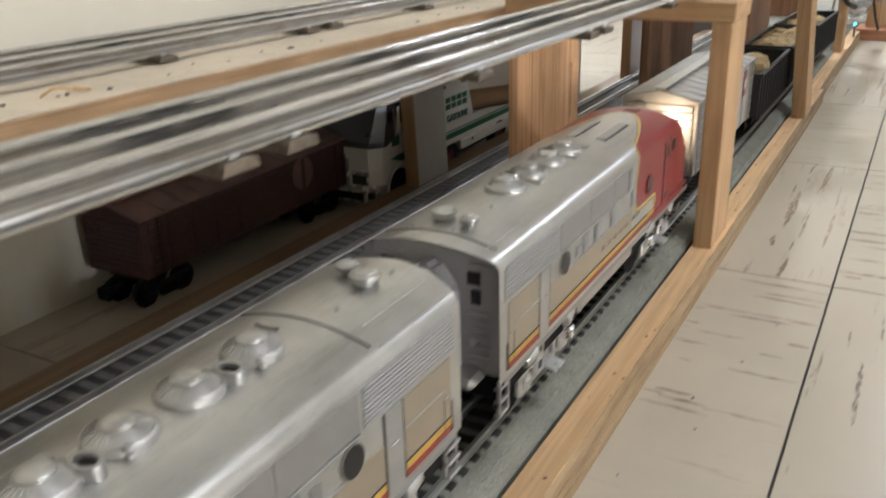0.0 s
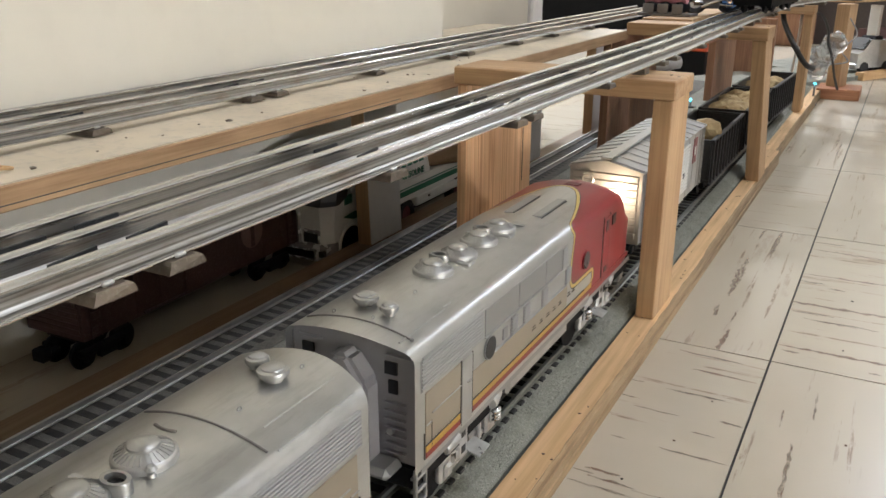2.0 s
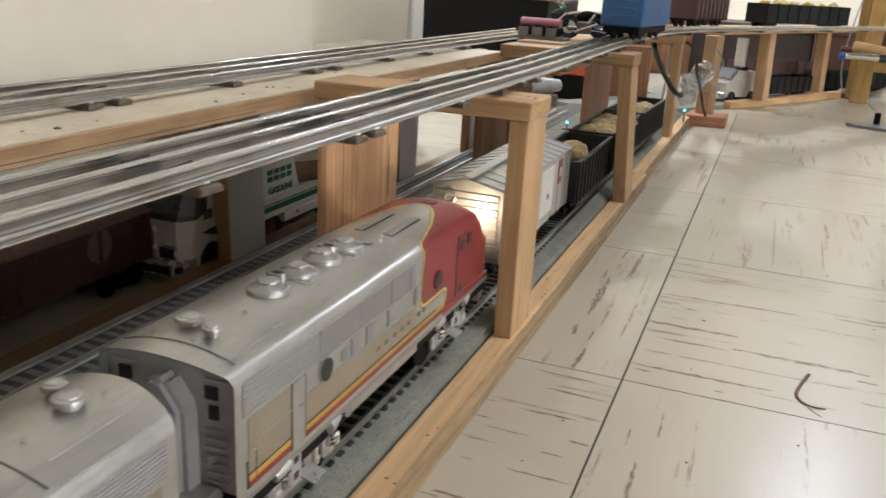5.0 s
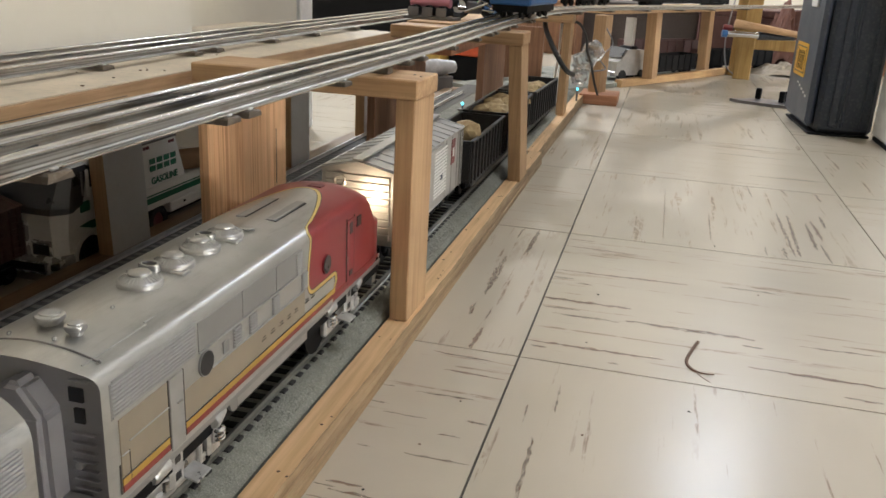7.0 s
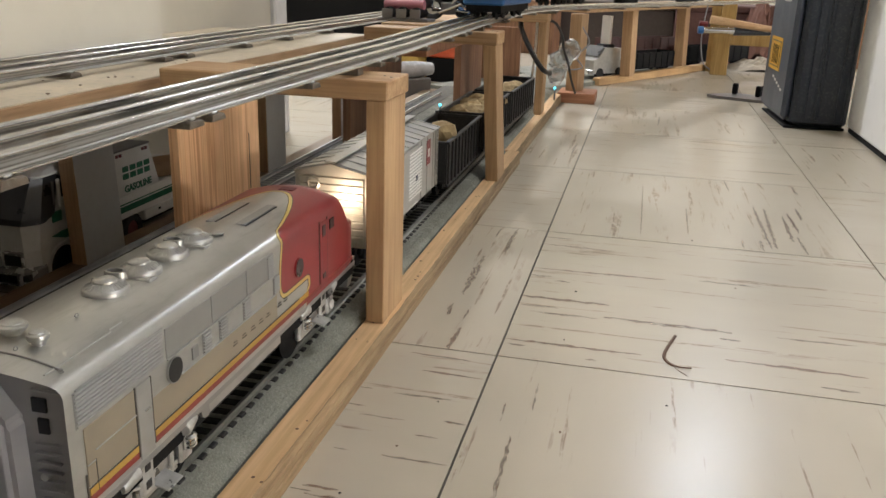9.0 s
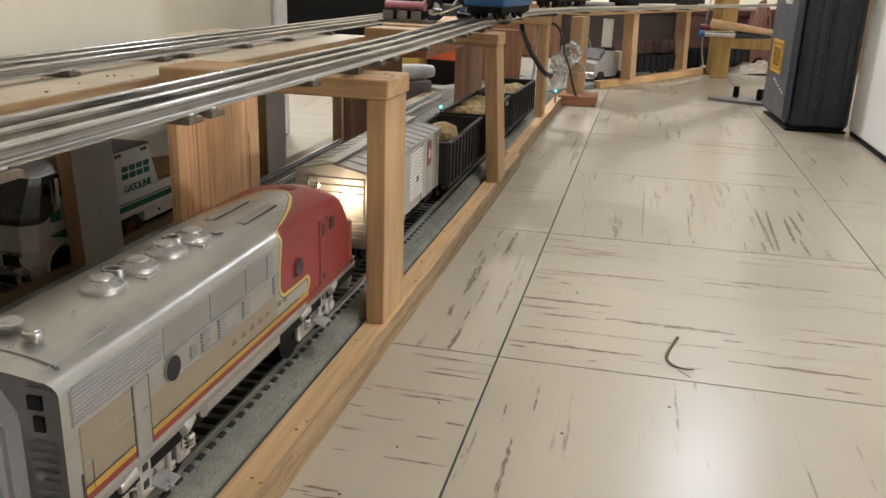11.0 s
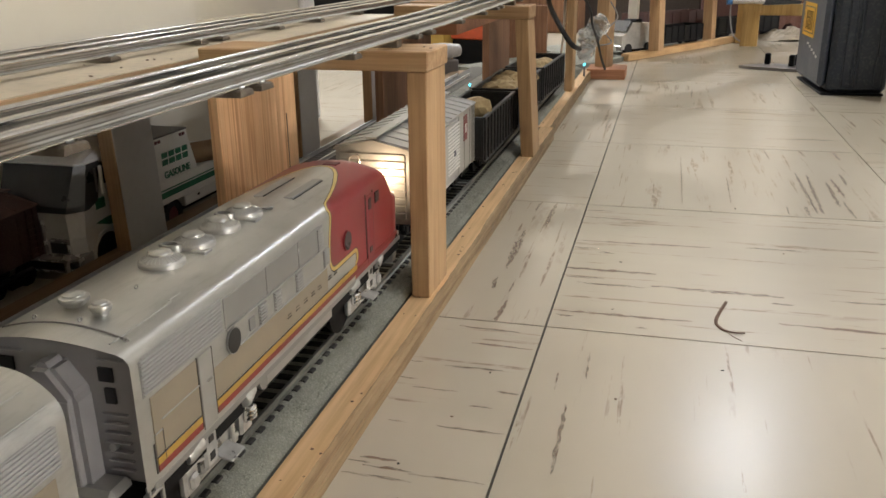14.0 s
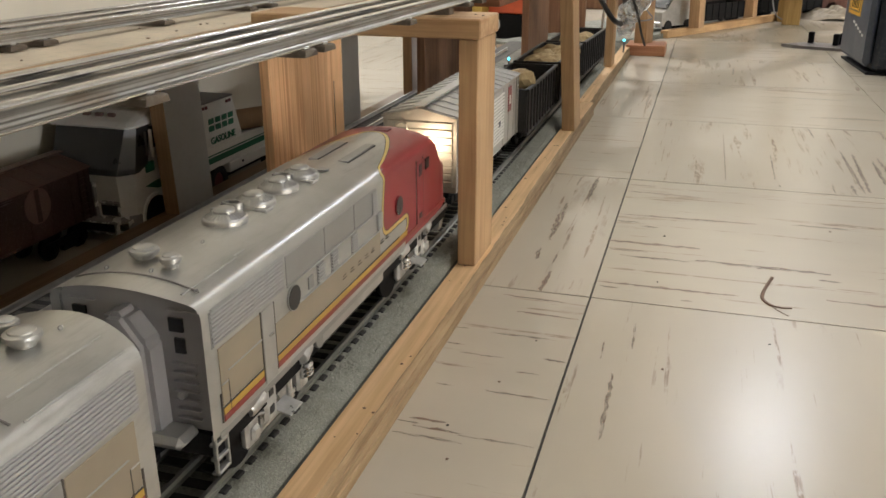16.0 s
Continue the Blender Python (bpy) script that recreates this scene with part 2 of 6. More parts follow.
FANCONE = paint("dull_fan_cone", (0.47, 0.465, 0.45), 0.40, 0.65, 0.15, 80, 0.03, 0.05)
CASTING = paint("cast_silver_truck", (0.60, 0.60, 0.59), 0.30, 0.6, 0.35, 160, 0.1, 0.1)
GRILLE = paint("silver_slat", (0.44, 0.44, 0.44), 0.42, 0.6, 0.05, 60, 0.0, 0.0)
END_GREY = paint("grey_end_plate", (0.37, 0.36, 0.375), 0.42, 0.25, 0.12, 60, 0.03, 0.05)
TAN = paint("tan_silver_panel", (0.405, 0.35, 0.27), 0.36, 0.6, 0.10, 60, 0.03, 0.0)
YELLOW = paint("yellow_stripe", (0.47, 0.29, 0.045), 0.45)
RED = paint("red_stripe", (0.235, 0.03, 0.024), 0.45)
CABRED = paint("cab_red", (0.225, 0.021, 0.025), 0.38)
BLACK = paint("black_plastic", (0.007, 0.007, 0.008), 0.55, dust=0.015)
BLACK.node_tree.nodes["Principled BSDF"].inputs["Specular IOR Level"].default_value = 0.12
DARKWIN = paint("dark_opening", (0.008, 0.008, 0.009), 0.3, dust=0.0)
SMOKED = paint("smoked_window", (0.03, 0.03, 0.031), 0.3, dust=0.0)
LETTER = paint("dark_lettering", (0.07, 0.06, 0.05), 0.5)
PLATED = paint("plated_plastic", (0.78, 0.78, 0.77), 0.25, 0.6, 0.1, 90, 0.0, 0.0)
CHROME = paint("chrome", (0.7, 0.7, 0.7), 0.14, 1.0, 0.1, 90)
HOPPER = paint("weathered_black_car", (0.024, 0.024, 0.026), 0.5, 0, 0.3, 80, 0.1, 0.10)
BROWN = paint("oxide_brown_car", (0.046, 0.016, 0.013), 0.5, 0, 0.2, 70)
# Brown lightened to carry the light that falls on the boxcar roof.
BROWNROOF = paint("lit_brown_roof", (0.17, 0.095, 0.078), 0.55, 0, 0.25, 70)
BROWN_LT = paint("faded_emblem", (0.17, 0.10, 0.085), 0.6)
TRUCKWHITE = paint("white_plastic", (0.80, 0.79, 0.76), 0.35, 0, 0.08, 40)
GREEN = paint("green_decal", (0.01, 0.16, 0.085), 0.45)
MAROON = paint("maroon_rim", (0.16, 0.03, 0.035), 0.5)
RUBBER = paint("black_rubber", (0.02, 0.02, 0.02), 0.75)
CARSILVER = paint("silver_freight_car", (0.52, 0.515, 0.50), 0.38, 0.6, 0.12, 90)
NAVY = paint("dark_blue_plastic", (0.014, 0.021, 0.034), 0.34, 0, 0.15, 25)
NAVY_LT = paint("slate_blue_plastic", (0.055, 0.068, 0.092), 0.4, 0, 0.12, 25)
LABEL = paint("yellow_label", (0.66, 0.36, 0.03), 0.4)
BLUE = paint("blue_car", (0.025, 0.13, 0.36), 0.4, 0, 0.12, 60)
ORANGE = paint("orange_plastic", (0.65, 0.10, 0.03), 0.45)
YELLOWBOX = paint("yellow_card", (0.55, 0.36, 0.08), 0.6)
CARD = paint("brown_card", (0.36, 0.23, 0.13), 0.8)
PINK = paint("pink_plastic", (0.62, 0.24, 0.30), 0.35)
GREYMETAL = paint("grey_metal", (0.22, 0.21, 0.21), 0.4, 0.6)
TWIG = paint("dry_leaf_stem", (0.135, 0.075, 0.045), 0.7)
WIRE = paint("black_wire", (0.015, 0.015, 0.016), 0.5)
GREYWIRE = paint("grey_wire", (0.30, 0.30, 0.31), 0.5)
CLEAR = paint("frosted_plastic", (0.55, 0.56, 0.57), 0.25, 0, 0.2, 80)
WRAP = paint("clear_wrap", (0.75, 0.77, 0.78), 0.22, 0, 0.1, 80, 0.1, 0.0)
WRAP.node_tree.nodes["Principled BSDF"].inputs["Transmission Weight"].default_value = 0.85
WRAP.node_tree.nodes["Principled BSDF"].inputs["IOR"].default_value = 1.12
ROCK = rock_material("ore_rock", (0.30, 0.20, 0.09), (0.58, 0.45, 0.25))
LED = glow("cyan_led", (0.10, 0.75, 1.0), 3.0)
BULB = glow("headlight_bulb", (1.0, 0.80, 0.50), 30.0)
LAMPGLOW = glow("lamp_diffuser", (1.0, 0.88, 0.72), 3.0)

# ---- mesh helpers ----


def part(name, bm, mat, parent=None, label="", smooth=False):
    me = bpy.data.meshes.new(name)
    bm.normal_update()
    bm.to_mesh(me)
    bm.free()
    me.materials.append(mat)
    if smooth:
        me.polygons.foreach_set("use_smooth", [True] * len(me.polygons))
        me.set_sharp_from_angle(angle=radians(38))
    ob = new(name, me)
    if parent:
        ob.parent = parent
    if label:
        tagged(ob, label)
    return ob


def share(name, ob, m, parent):
    """Another piece on the same mesh, at the pose m in its parent."""
    o = new(name, ob.data)
    o.parent, o.matrix_basis = parent, m
    return o


def thing(name, x, y, z, label, category, group="", kind="", turn=0.0):
    ob = new(name)
    ob.matrix_world = pose(x, y, z, 0, 0, turn)
    return tagged(ob, label, category, group, kind)


def box(bm, x0, x1, y0, y1, z0, z1, bevel=0.0, m=None):
    ret = bmesh.ops.create_cube(bm, size=1.0, matrix=Matrix.Translation(((x0 + x1) / 2, (y0 + y1) / 2, (z0 + z1) / 2))
                                @ Matrix.Diagonal((abs(x1 - x0), abs(y1 - y0), abs(z1 - z0), 1)))
    vs = ret["verts"]
    if bevel > 0:
        es = list({e for v in vs for e in v.link_edges})
        r = bmesh.ops.bevel(bm, geom=es, offset=bevel, segments=1, affect="EDGES", profile=0.5)
        vs = list({v for f in r["faces"] for v in f.verts} | {v for v in vs if v.is_valid})
    if m is not None:
        bmesh.ops.transform(bm, matrix=m, verts=vs)
    return bm


def B(*a, **k):
    return box(bmesh.new(), *a, **k)


def rod(bm, p, q, r, seg=12, r2=None):
    """A capped cylinder or cone from p to q."""
    p, q = Vector(p), Vector(q)
    d = q - p
    m = Matrix.Translation((p + q) / 2) @ d.to_track_quat("Z", "Y").to_matrix().to_4x4()
    bmesh.ops.create_cone(bm, cap_ends=True, segments=seg, radius1=r, radius2=r if r2 is None else r2, depth=d.length, matrix=m)
    return bm


def R(*a, **k):
    return rod(bmesh.new(), *a, **k)


def lathe(bm, profile, centre=(0, 0, 0), seg=20, m=None):
    """Turns (radius, height) pairs round the z axis."""
    c, rings = Vector(centre), []
    for r, z in profile:
        if r < 1e-6:
            rings.append([bm.verts.new(c + Vector((0, 0, z)))])
        else:
            rings.append([bm.verts.new(c + Vector((r * math.cos(a), r * math.sin(a), z))) for a in (2 * math.pi * k / seg for k in range(seg))])
    for a, b in zip(rings, rings[1:]):
        for k in range(seg):
            q = [a[k % len(a)], a[(k + 1) % len(a)], b[(k + 1) % len(b)], b[k % len(b)]]
            q = [v for i, v in enumerate(q) if v not in q[:i]]
            if len(q) > 2:
                bm.faces.new(q)
    if m is not None:
        bmesh.ops.transform(bm, matrix=m, verts=[v for ring in rings for v in ring])
    return bm


def sweep(bm, profile, path, closed=True, cap=True):
    """Carries a profile of (right, up) pairs along a level or rising path of points."""
    pts, rings = [Vector(p) for p in path], []
    for i, p in enumerate(pts):
        t = (pts[min(i + 1, len(pts) - 1)] - pts[max(i - 1, 0)]).normalized()
        side = t.cross(Vector((0, 0, 1)))
        side = side.normalized() if side.length > 1e-4 else Vector((1, 0, 0))
        up = side.cross(t)
        rings.append([bm.verts.new(p + side * a + up * b) for a, b in profile])
    n = len(profile)
    for a, b in zip(rings, rings[1:]):
        for k in range(n if closed else n - 1):
            bm.faces.new((a[k], a[(k + 1) % n], b[(k + 1) % n], b[k]))
    if cap and closed:
        bm.faces.new(rings[0]), bm.faces.new(rings[-1][::-1])
    return bm


def circle(r, seg=8):
    return [(r * math.cos(2 * math.pi * k / seg), r * math.sin(2 * math.pi * k / seg)) for k in range(seg)]


def extrude(bm, outline, axis, a, b):
    """A prism: the outline's two coordinates lie on the other two axes, in order x, y, z."""
    def at(u, v, w):
        return {0: (w, u, v), 1: (u, w, v), 2: (u, v, w)}[axis]
    lo, hi = [bm.verts.new(at(u, v, a)) for u, v in outline], [bm.verts.new(at(u, v, b)) for u, v in outline]
    bm.faces.new(lo), bm.faces.new(hi[::-1])
    for k in range(len(outline)):
        j = (k + 1) % len(outline)
        bm.faces.new((lo[k], hi[k], hi[j], lo[j]))
    bmesh.ops.recalc_face_normals(bm, faces=bm.faces[:])
    return bm


def smooth_path(points, steps=8):
    """Catmull-Rom through the points."""
    p = [Vector(a) for a in points]
    p = [2 * p[0] - p[1]] + p + [2 * p[-1] - p[-2]]
    out = []
    for i in range(1, len(p) - 2):
        for k in range(steps):
            t = k / steps
            out.append(0.5 * (2 * p[i] + (p[i + 1] - p[i - 1]) * t + (2 * p[i - 1] - 5 * p[i] + 4 * p[i + 1] - p[i + 2]) * t * t
                              + (3 * p[i] - p[i - 1] - 3 * p[i + 1] + p[i + 2]) * t ** 3))
    return out + [p[-2]]


# ---- room ----
TX, TY, TW = -0.022, 0.56, 0.3048          # a tile corner and the tile's width
floor = tagged(part("floor", B(-2.2, 16.0, -5.0, 5.2, -0.05, -0.003), FIBRE), "cream streaked vinyl tile floor with thin dark joints", "floor", kind="structure")
tagged(part("wall_west", B(-0.60, -0.466, -5.0, 1.104, 0, 2.4), WALL), "cream painted wall behind the raised track board", "wall", kind="structure")
tagged(part("wall_upper", B(-0.4655, -0.3708, -5.0, 0.748, 0.1728, 2.4, 0.001), WALL), "cream painted wall rising right behind the back track", "wall", kind="structure")
tagged(part("wall_end", B(-0.60, -0.480, 1.105, 1.226, 0, 2.4, 0.002), WALL), "cream painted end of the wall", "wall", kind="structure")
tagged(part("corner_trim", B(-0.60, -0.474, 1.228, 1.271, 0, 2.4, 0.003), WHITE), "white painted corner trim at the wall end", "trim", kind="structure")
tagged(part("wall_north", B(-2.2, 16.0, 5.2, 5.3, 0, 2.4), WALL), "cream painted wall at the far end", "wall", kind="structure")
tagged(part("wall_south", B(-0.6, 16.0, -5.1, -5.0, 0, 2.4), WALL), "cream painted wall behind the view", "wall", kind="structure")
tagged(part("wall_east", B(16.0, 16.1, -5.1, 5.3, 0, 2.4), WALL), "cream painted wall of the room", "wall", kind="structure")
tagged(part("wall_far_west", B(-2.3, -2.2, 1.0, 5.3, 0, 2.4), WALL), "cream painted wall of the side room", "wall", kind="structure")
tagged(part("wall_side", B(-2.2, -0.602, 0.9, 1.0, 0, 2.4), WALL), "cream painted wall of the side room", "wall", kind="structure")
tagged(part("ceiling", B(-2.3, 16.1, -5.1, 5.3, 2.4, 2.5), CEIL), "white painted ceiling", "ceiling", kind="structure")


def unseen_ceiling_light(x, y):
    o = thing("unseen_ceiling_light", x, y, 2.4, "unseen round flush ceiling light with a glowing diffuser", "ceiling light", "ceiling lights")
    part("base", lathe(bmesh.new(), [(0, 0), (0.20, 0), (0.20, -0.03), (0.185, -0.035), (0, -0.035)], seg=32), WHITE, o, smooth=True)
    part("diffuser", lathe(bmesh.new(), [(0.18, -0.036), (0.175, -0.06), (0.12, -0.08), (0, -0.088)], seg=32), LAMPGLOW, o, "glowing frosted diffuser", smooth=True)


# a fixture for every lamp, the added unseen ones too
for lx, ly, watts in LAMPS:
    unseen_ceiling_light(lx, ly)

# ---- railway base: boards, kerbs, roadbed ----
RAIL_Z = 0.0310                              # top of the lower rails
CX = -0.1510                                 # middle of the near lower track


def lumber(name, x0, x1, y0, y1, z0, z1, mat, label, category="lumber", group="", bevel=0.0008):
    o = thing(name, (x0 + x1) / 2, (y0 + y1) / 2, z0, label, category, group)
    part("board", B((x0 - x1) / 2, (x1 - x0) / 2, (y0 - y1) / 2, (y1 - y0) / 2, 0, z1 - z0, bevel), mat, o)
    return o


road = thing("roadbed", -0.24, 0.7, 0, "grey-green grit covered roadbed board under the tracks", "roadbed", kind="structure")
part("grit_surface", extrude(bmesh.new(), [(-0.1004, 0), (0.1230, 0), (0.1230, 0.0150), (0.1165, 0.0200), (0.1085, 0.0232), (-0.0990, 0.0232), (-0.1000, 0.0225), (-0.1004, 0.0165)], 1, -1.1, 1.1), GRIT, road)


def loose_grit(x0, x1, y0, y1, z, count, seed):
    """Single grains lying on the grit face, in one mesh."""
    rng3 = np.random.default_rng(seed)
    base = np.array([(1, 0, 0), (-1, 0, 0), (0, 1, 0), (0, -1, 0), (0, 0, 0.8), (0, 0, -0.8)])
    tri = np.array([(0, 2, 4), (2, 1, 4), (1, 3, 4), (3, 0, 4), (2, 0, 5), (1, 2, 5), (3, 1, 5), (0, 3, 5)])
    r = rng3.uniform(0.00018, 0.00052, (count, 1, 1)) * rng3.uniform(0.7, 1.3, (count, 6, 1))
    at = np.stack([rng3.uniform(x0, x1, count), rng3.uniform(y0, y1, count), np.full(count, z)], 1)[:, None, :]
    verts = (base[None] * r + at).reshape(-1, 3)
    faces = (tri[None] + 6 * np.arange(count)[:, None, None]).reshape(-1, 3)
    me = bpy.data.meshes.new("loose_grit")
    me.from_pydata(verts.tolist(), [], faces.tolist())
    me.materials.append(GRAIN)
    ob = new("loose_grit", me)
    ob.parent = road
    ob.matrix_basis = pose(0.24, -0.7, 0)
    tagged(ob, "loose grey grit grains on the roadbed", kind="stuff")


GRAIN = rock_material("grit_grain", (0.20, 0.203, 0.172), (0.34, 0.34, 0.295))
loose_grit(-0.1295, -0.1162, 0.20, 0.95, 0.0233, 7000, 3)
loose_grit(-0.2950, -0.1740, 0.55, 1.00, 0.0233, 3000, 4)
loose_grit(-0.1300, -0.1310 + 0.0125, 0.95, 1.60, 0.0233, 2500, 5)
# Pine with the shade under the shelf put into its colour.
SHADEPINE = wood("shade_toned_pine", (0.32, 0.225, 0.14), (0.23, 0.155, 0.095), 1, contrast=0.9)
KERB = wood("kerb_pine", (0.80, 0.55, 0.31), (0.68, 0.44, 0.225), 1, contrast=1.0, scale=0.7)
# Sawn layers coloured darker than the kerb top, for that side's shade.
SAWN_SHADE = wood("shaded_sawn_kerb_side", (0.40, 0.285, 0.165), (0.24, 0.155, 0.08), 1, contrast=0.40, scale=1.6)


def kerb_strip(x0, x1, y0, y1, seed):
    """Edging strip with a worn, uneven outer edge and a sawn side in layers, toned darker for shade."""
    o = thing("kerb_strip", (x0 + x1) / 2, (y0 + y1) / 2, 0, "pale pine edging strip lying along the roadbed", "edging", "edging strips")
    rng, h, w = random.Random(seed), (y1 - y0) / 2, (x1 - x0) / 2
    ys = [-h + k * 0.006 for k in range(int(2 * h / 0.006))] + [h]
    worn = 0.0016
    rows = []
    for y in ys:
        worn = min(0.0032, max(0.0007, worn + rng.uniform(-0.0005, 0.0005)))
        rows.append((y, worn))
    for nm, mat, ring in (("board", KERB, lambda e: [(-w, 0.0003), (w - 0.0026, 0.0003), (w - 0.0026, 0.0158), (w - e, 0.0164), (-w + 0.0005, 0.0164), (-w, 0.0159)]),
                          ("sawn_side", SAWN_SHADE, lambda e: [(w - 0.0024, 0), (w + 0.0006, 0), (w + 0.0002 + e * 0.15, 0.0052), (w - 0.0004, 0.0056), (w, 0.0062), (w - 0.0001, 0.0106), (w - 0.0006, 0.0110), (w - 0.0002, 0.0116), (w - e * 0.35, 0.0146), (w - e + 0.0001, 0.0162), (w - 0.0024 - e * 0.3, 0.0150)])):
        bm, last = bmesh.new(), None
        for y, e in rows:
            cur = [bm.verts.new((x, y, z)) for x, z in ring(e)]
            if last:
                for k in range(len(cur)):
                    bm.faces.new((last[k], last[(k + 1) % len(cur)], cur[(k + 1) % len(cur)], cur[k]))
            else:
                bm.faces.new(cur)
            last = cur
        bm.faces.new(last)
        bmesh.ops.recalc_face_normals(bm, faces=bm.faces[:])
        part(nm, bm, mat, o, "rough sawn side, its shade toned into the colour" if mat == SAWN_SHADE else "")
    for k in range(int(2 * h / 0.035)):
        x, y, r = rng.uniform(-w + 0.002, w - 0.003), rng.uniform(-h, h), rng.uniform(0.0003, 0.0012)
        part("knot", lathe(bmesh.new(), [(0, 0.0003), (r * 0.7, 0.0002), (r, 0)], (x, y, 0.0164), 8), TWIG, o)
    return o


kerb_strip(-0.1148, -0.0970, -0.4, 1.176, 3)
kerb_strip(-0.1200, -0.1015, 1.1768, 1.80, 4)
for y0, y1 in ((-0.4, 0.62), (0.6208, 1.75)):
    lumber("kerb_strip", -0.377, -0.3406, y0, y1, 0, 0.0164, SHADEPINE, "brown pine edging strip lying along the roadbed, toned darker for the shelf shade", "edging", "edging strips")


def plastic_track(x, y0, y1, label, gauge=0.0112, middle=False):
    """Lower track: moulded black ties and thin steel rails."""
    o = thing("floor_track", x, y0, 0.0212, label, "railway track", "lower tracks")
    n, pitch = int((y1 - y0) / 0.0105), 0.0105
    first = part("tie", B(-0.0208 if middle else -0.0140, 0.0208, -0.0028, 0.0028, 0, 0.0027, 0.0004), TIE, o)
    for k in range(1, n):
        share("tie", first, pose(0, k * pitch, 0), o)
    t = 0.0038 if middle else 0.0042
    prof = [(-0.0015, 0), (0.0015, 0), (0.0015, 0.0005), (0.0005, 0.0010), (0.0005, t - 0.0013), (0.0009, t - 0.0008), (0.0009, t),
            (-0.0009, t), (-0.0009, t - 0.0008), (-0.0005, t - 0.0013), (-0.0005, 0.0010), (-0.0015, 0.0005)]
    for dx in (-gauge, 0.0, gauge) if middle else (-gauge, gauge):
        part("rail", sweep(bmesh.new(), prof, [(dx, -0.006, 0.0029), (dx, y1 - y0, 0.0029)]), STRIP if middle else STEEL, o)
    return o


plastic_track(CX, -0.3030, 1.62, "lower floor track with black ties and dulled three-rail track", 0.0168, True)
# Grit strip toned darker to carry the shade around the inner track.
SHADE_BED = paint("shade_toned_grit", (0.15, 0.143, 0.127), 0.95, 0, 0.4, 140, 0.6, 0.25)
part("sooty_bed", B(-0.0988, -0.0560, -1.05, 1.05, 0.0234, 0.0238, 0.0001), SHADE_BED, road, "grit strip under the inner track, darkened for the shade there")
plastic_track(-0.3262, -0.10, 1.62, "inner floor track with black ties and steel rails")


# ---- raised tracks and their carpentry ----
def portal(y, x_out, z_beam, z_top, depth=0.048, plank=None, brown=False, lean=0.0, w_post=0.0128, beam_from=None):
    """Upright post on the edging strip, cross beam, and a plank under the beam's inner end."""
    x_in, thick, width = plank
    o = thing("track_trestle", -0.18, y, 0.0164, "pine post and cross beam trestle carrying the raised track", "trestle", "trestles")
    zb, zt = z_beam - 0.0164, z_top - 0.0164
    bm = B(x_out - w_post + 0.18, x_out + 0.18, 0.001, depth, 0, zb, 0.0007)
    for v in bm.verts:
        v.co.x -= lean * v.co.z / zb
    part("post", bm, PINE_Z, o)
    xe = x_out + 0.1815 - lean
    part("beam", B((x_in - 0.002 if beam_from is None else beam_from) + 0.18, xe, -0.0005, depth + 0.002, zb + 0.0002, zt, 0.0009), PINE_X, o)
    for dx in (-0.004, -0.0105):
        part("nail", R((xe + dx, 0.018 - dx, zt - 0.0002), (xe + dx, 0.018 - dx, zt + 0.0004), 0.0009, 8), TIN_DARK, o)
    p = part("plank", B(x_in + 0.18, x_in + thick + 0.18, 0.002, width, -0.0064, zb - 0.0003, 0.0007), BROWNBOARD if brown else PLANK, o)
    if not brown:
        part("crack", B(x_in + thick + 0.1799, x_in + thick + 0.1803, 0.1085, 0.1093, 0.058, 0.103), LETTER, p)
    return o


portal(0.551, -0.1005, 0.1685, 0.1812, plank=(-0.2553, 0.0077, 0.128))
portal(0.990, -0.0965, 0.1705, 0.1847, plank=(-0.2868, 0.0100, 0.22), brown=True, lean=0.010, w_post=0.0145, beam_from=-0.2600)
portal(1.500, -0.1090, 0.1705, 0.1847, plank=(-0.2650, 0.0120, 0.20), brown=True)

deck = thing("track_board", -0.3685, 0.3, 0.161, "long plywood board with a cream top carrying the back track", "shelf board")
part("plywood", B(-0.0965, 0.0965, -0.9, 0.74, 0, 0.0105, 0.0006), PLYEDGE, deck, "raw plywood edge")
part("cream_top", B(-0.0965, 0.0960, -0.9, 0.739, 0.0106, 0.0113), PLYTOP, deck, "cream dusty top face")
part("veneer_gap", B(0.0963, 0.0967, -0.9, 0.20, 0.0026, 0.0031), LETTER, deck, "dark split between the plies")


def board_support(x, y, w, label, lean=0.0):
    o = thing("board_support", x, y, 0.0164, label, "board support", "board supports")
    m = pose(0, 0, 0, 0, lean, 0)
    part("plank", B(-0.0130, 0, 0, w, 0.0003, 0.1436, 0.0006, m=m), PINE_Z, o)
    part("painted_face", B(0.0001, 0.0008, 0.0005, w, 0.0008, 0.1430, m=m), GREYBOARD, o, "grey painted face")
    return o


board_support(-0.3590, 0.593, 0.0515, "leaning pine board with a grey painted face under the shelf", -2.2)
board_support(-0.3600, 0.937, 0.0515, "upright pine board with a grey painted face under the shelf")
board_support(-0.3490, 1.157, 0.0515, "upright pine board with a grey painted face under the shelf end")

raised = lumber("raised_board", -0.266, -0.205, 1.075, 1.42, 0.1735, 0.1850, PINE_X, "pine block board raised over the shelf end", "board")
lumber("shelf_end_block", -0.263, -0.208, 1.080, 1.40, 0.1450, 0.1733, REDWOOD, "sawn pine block under the shelf end", "wood block")


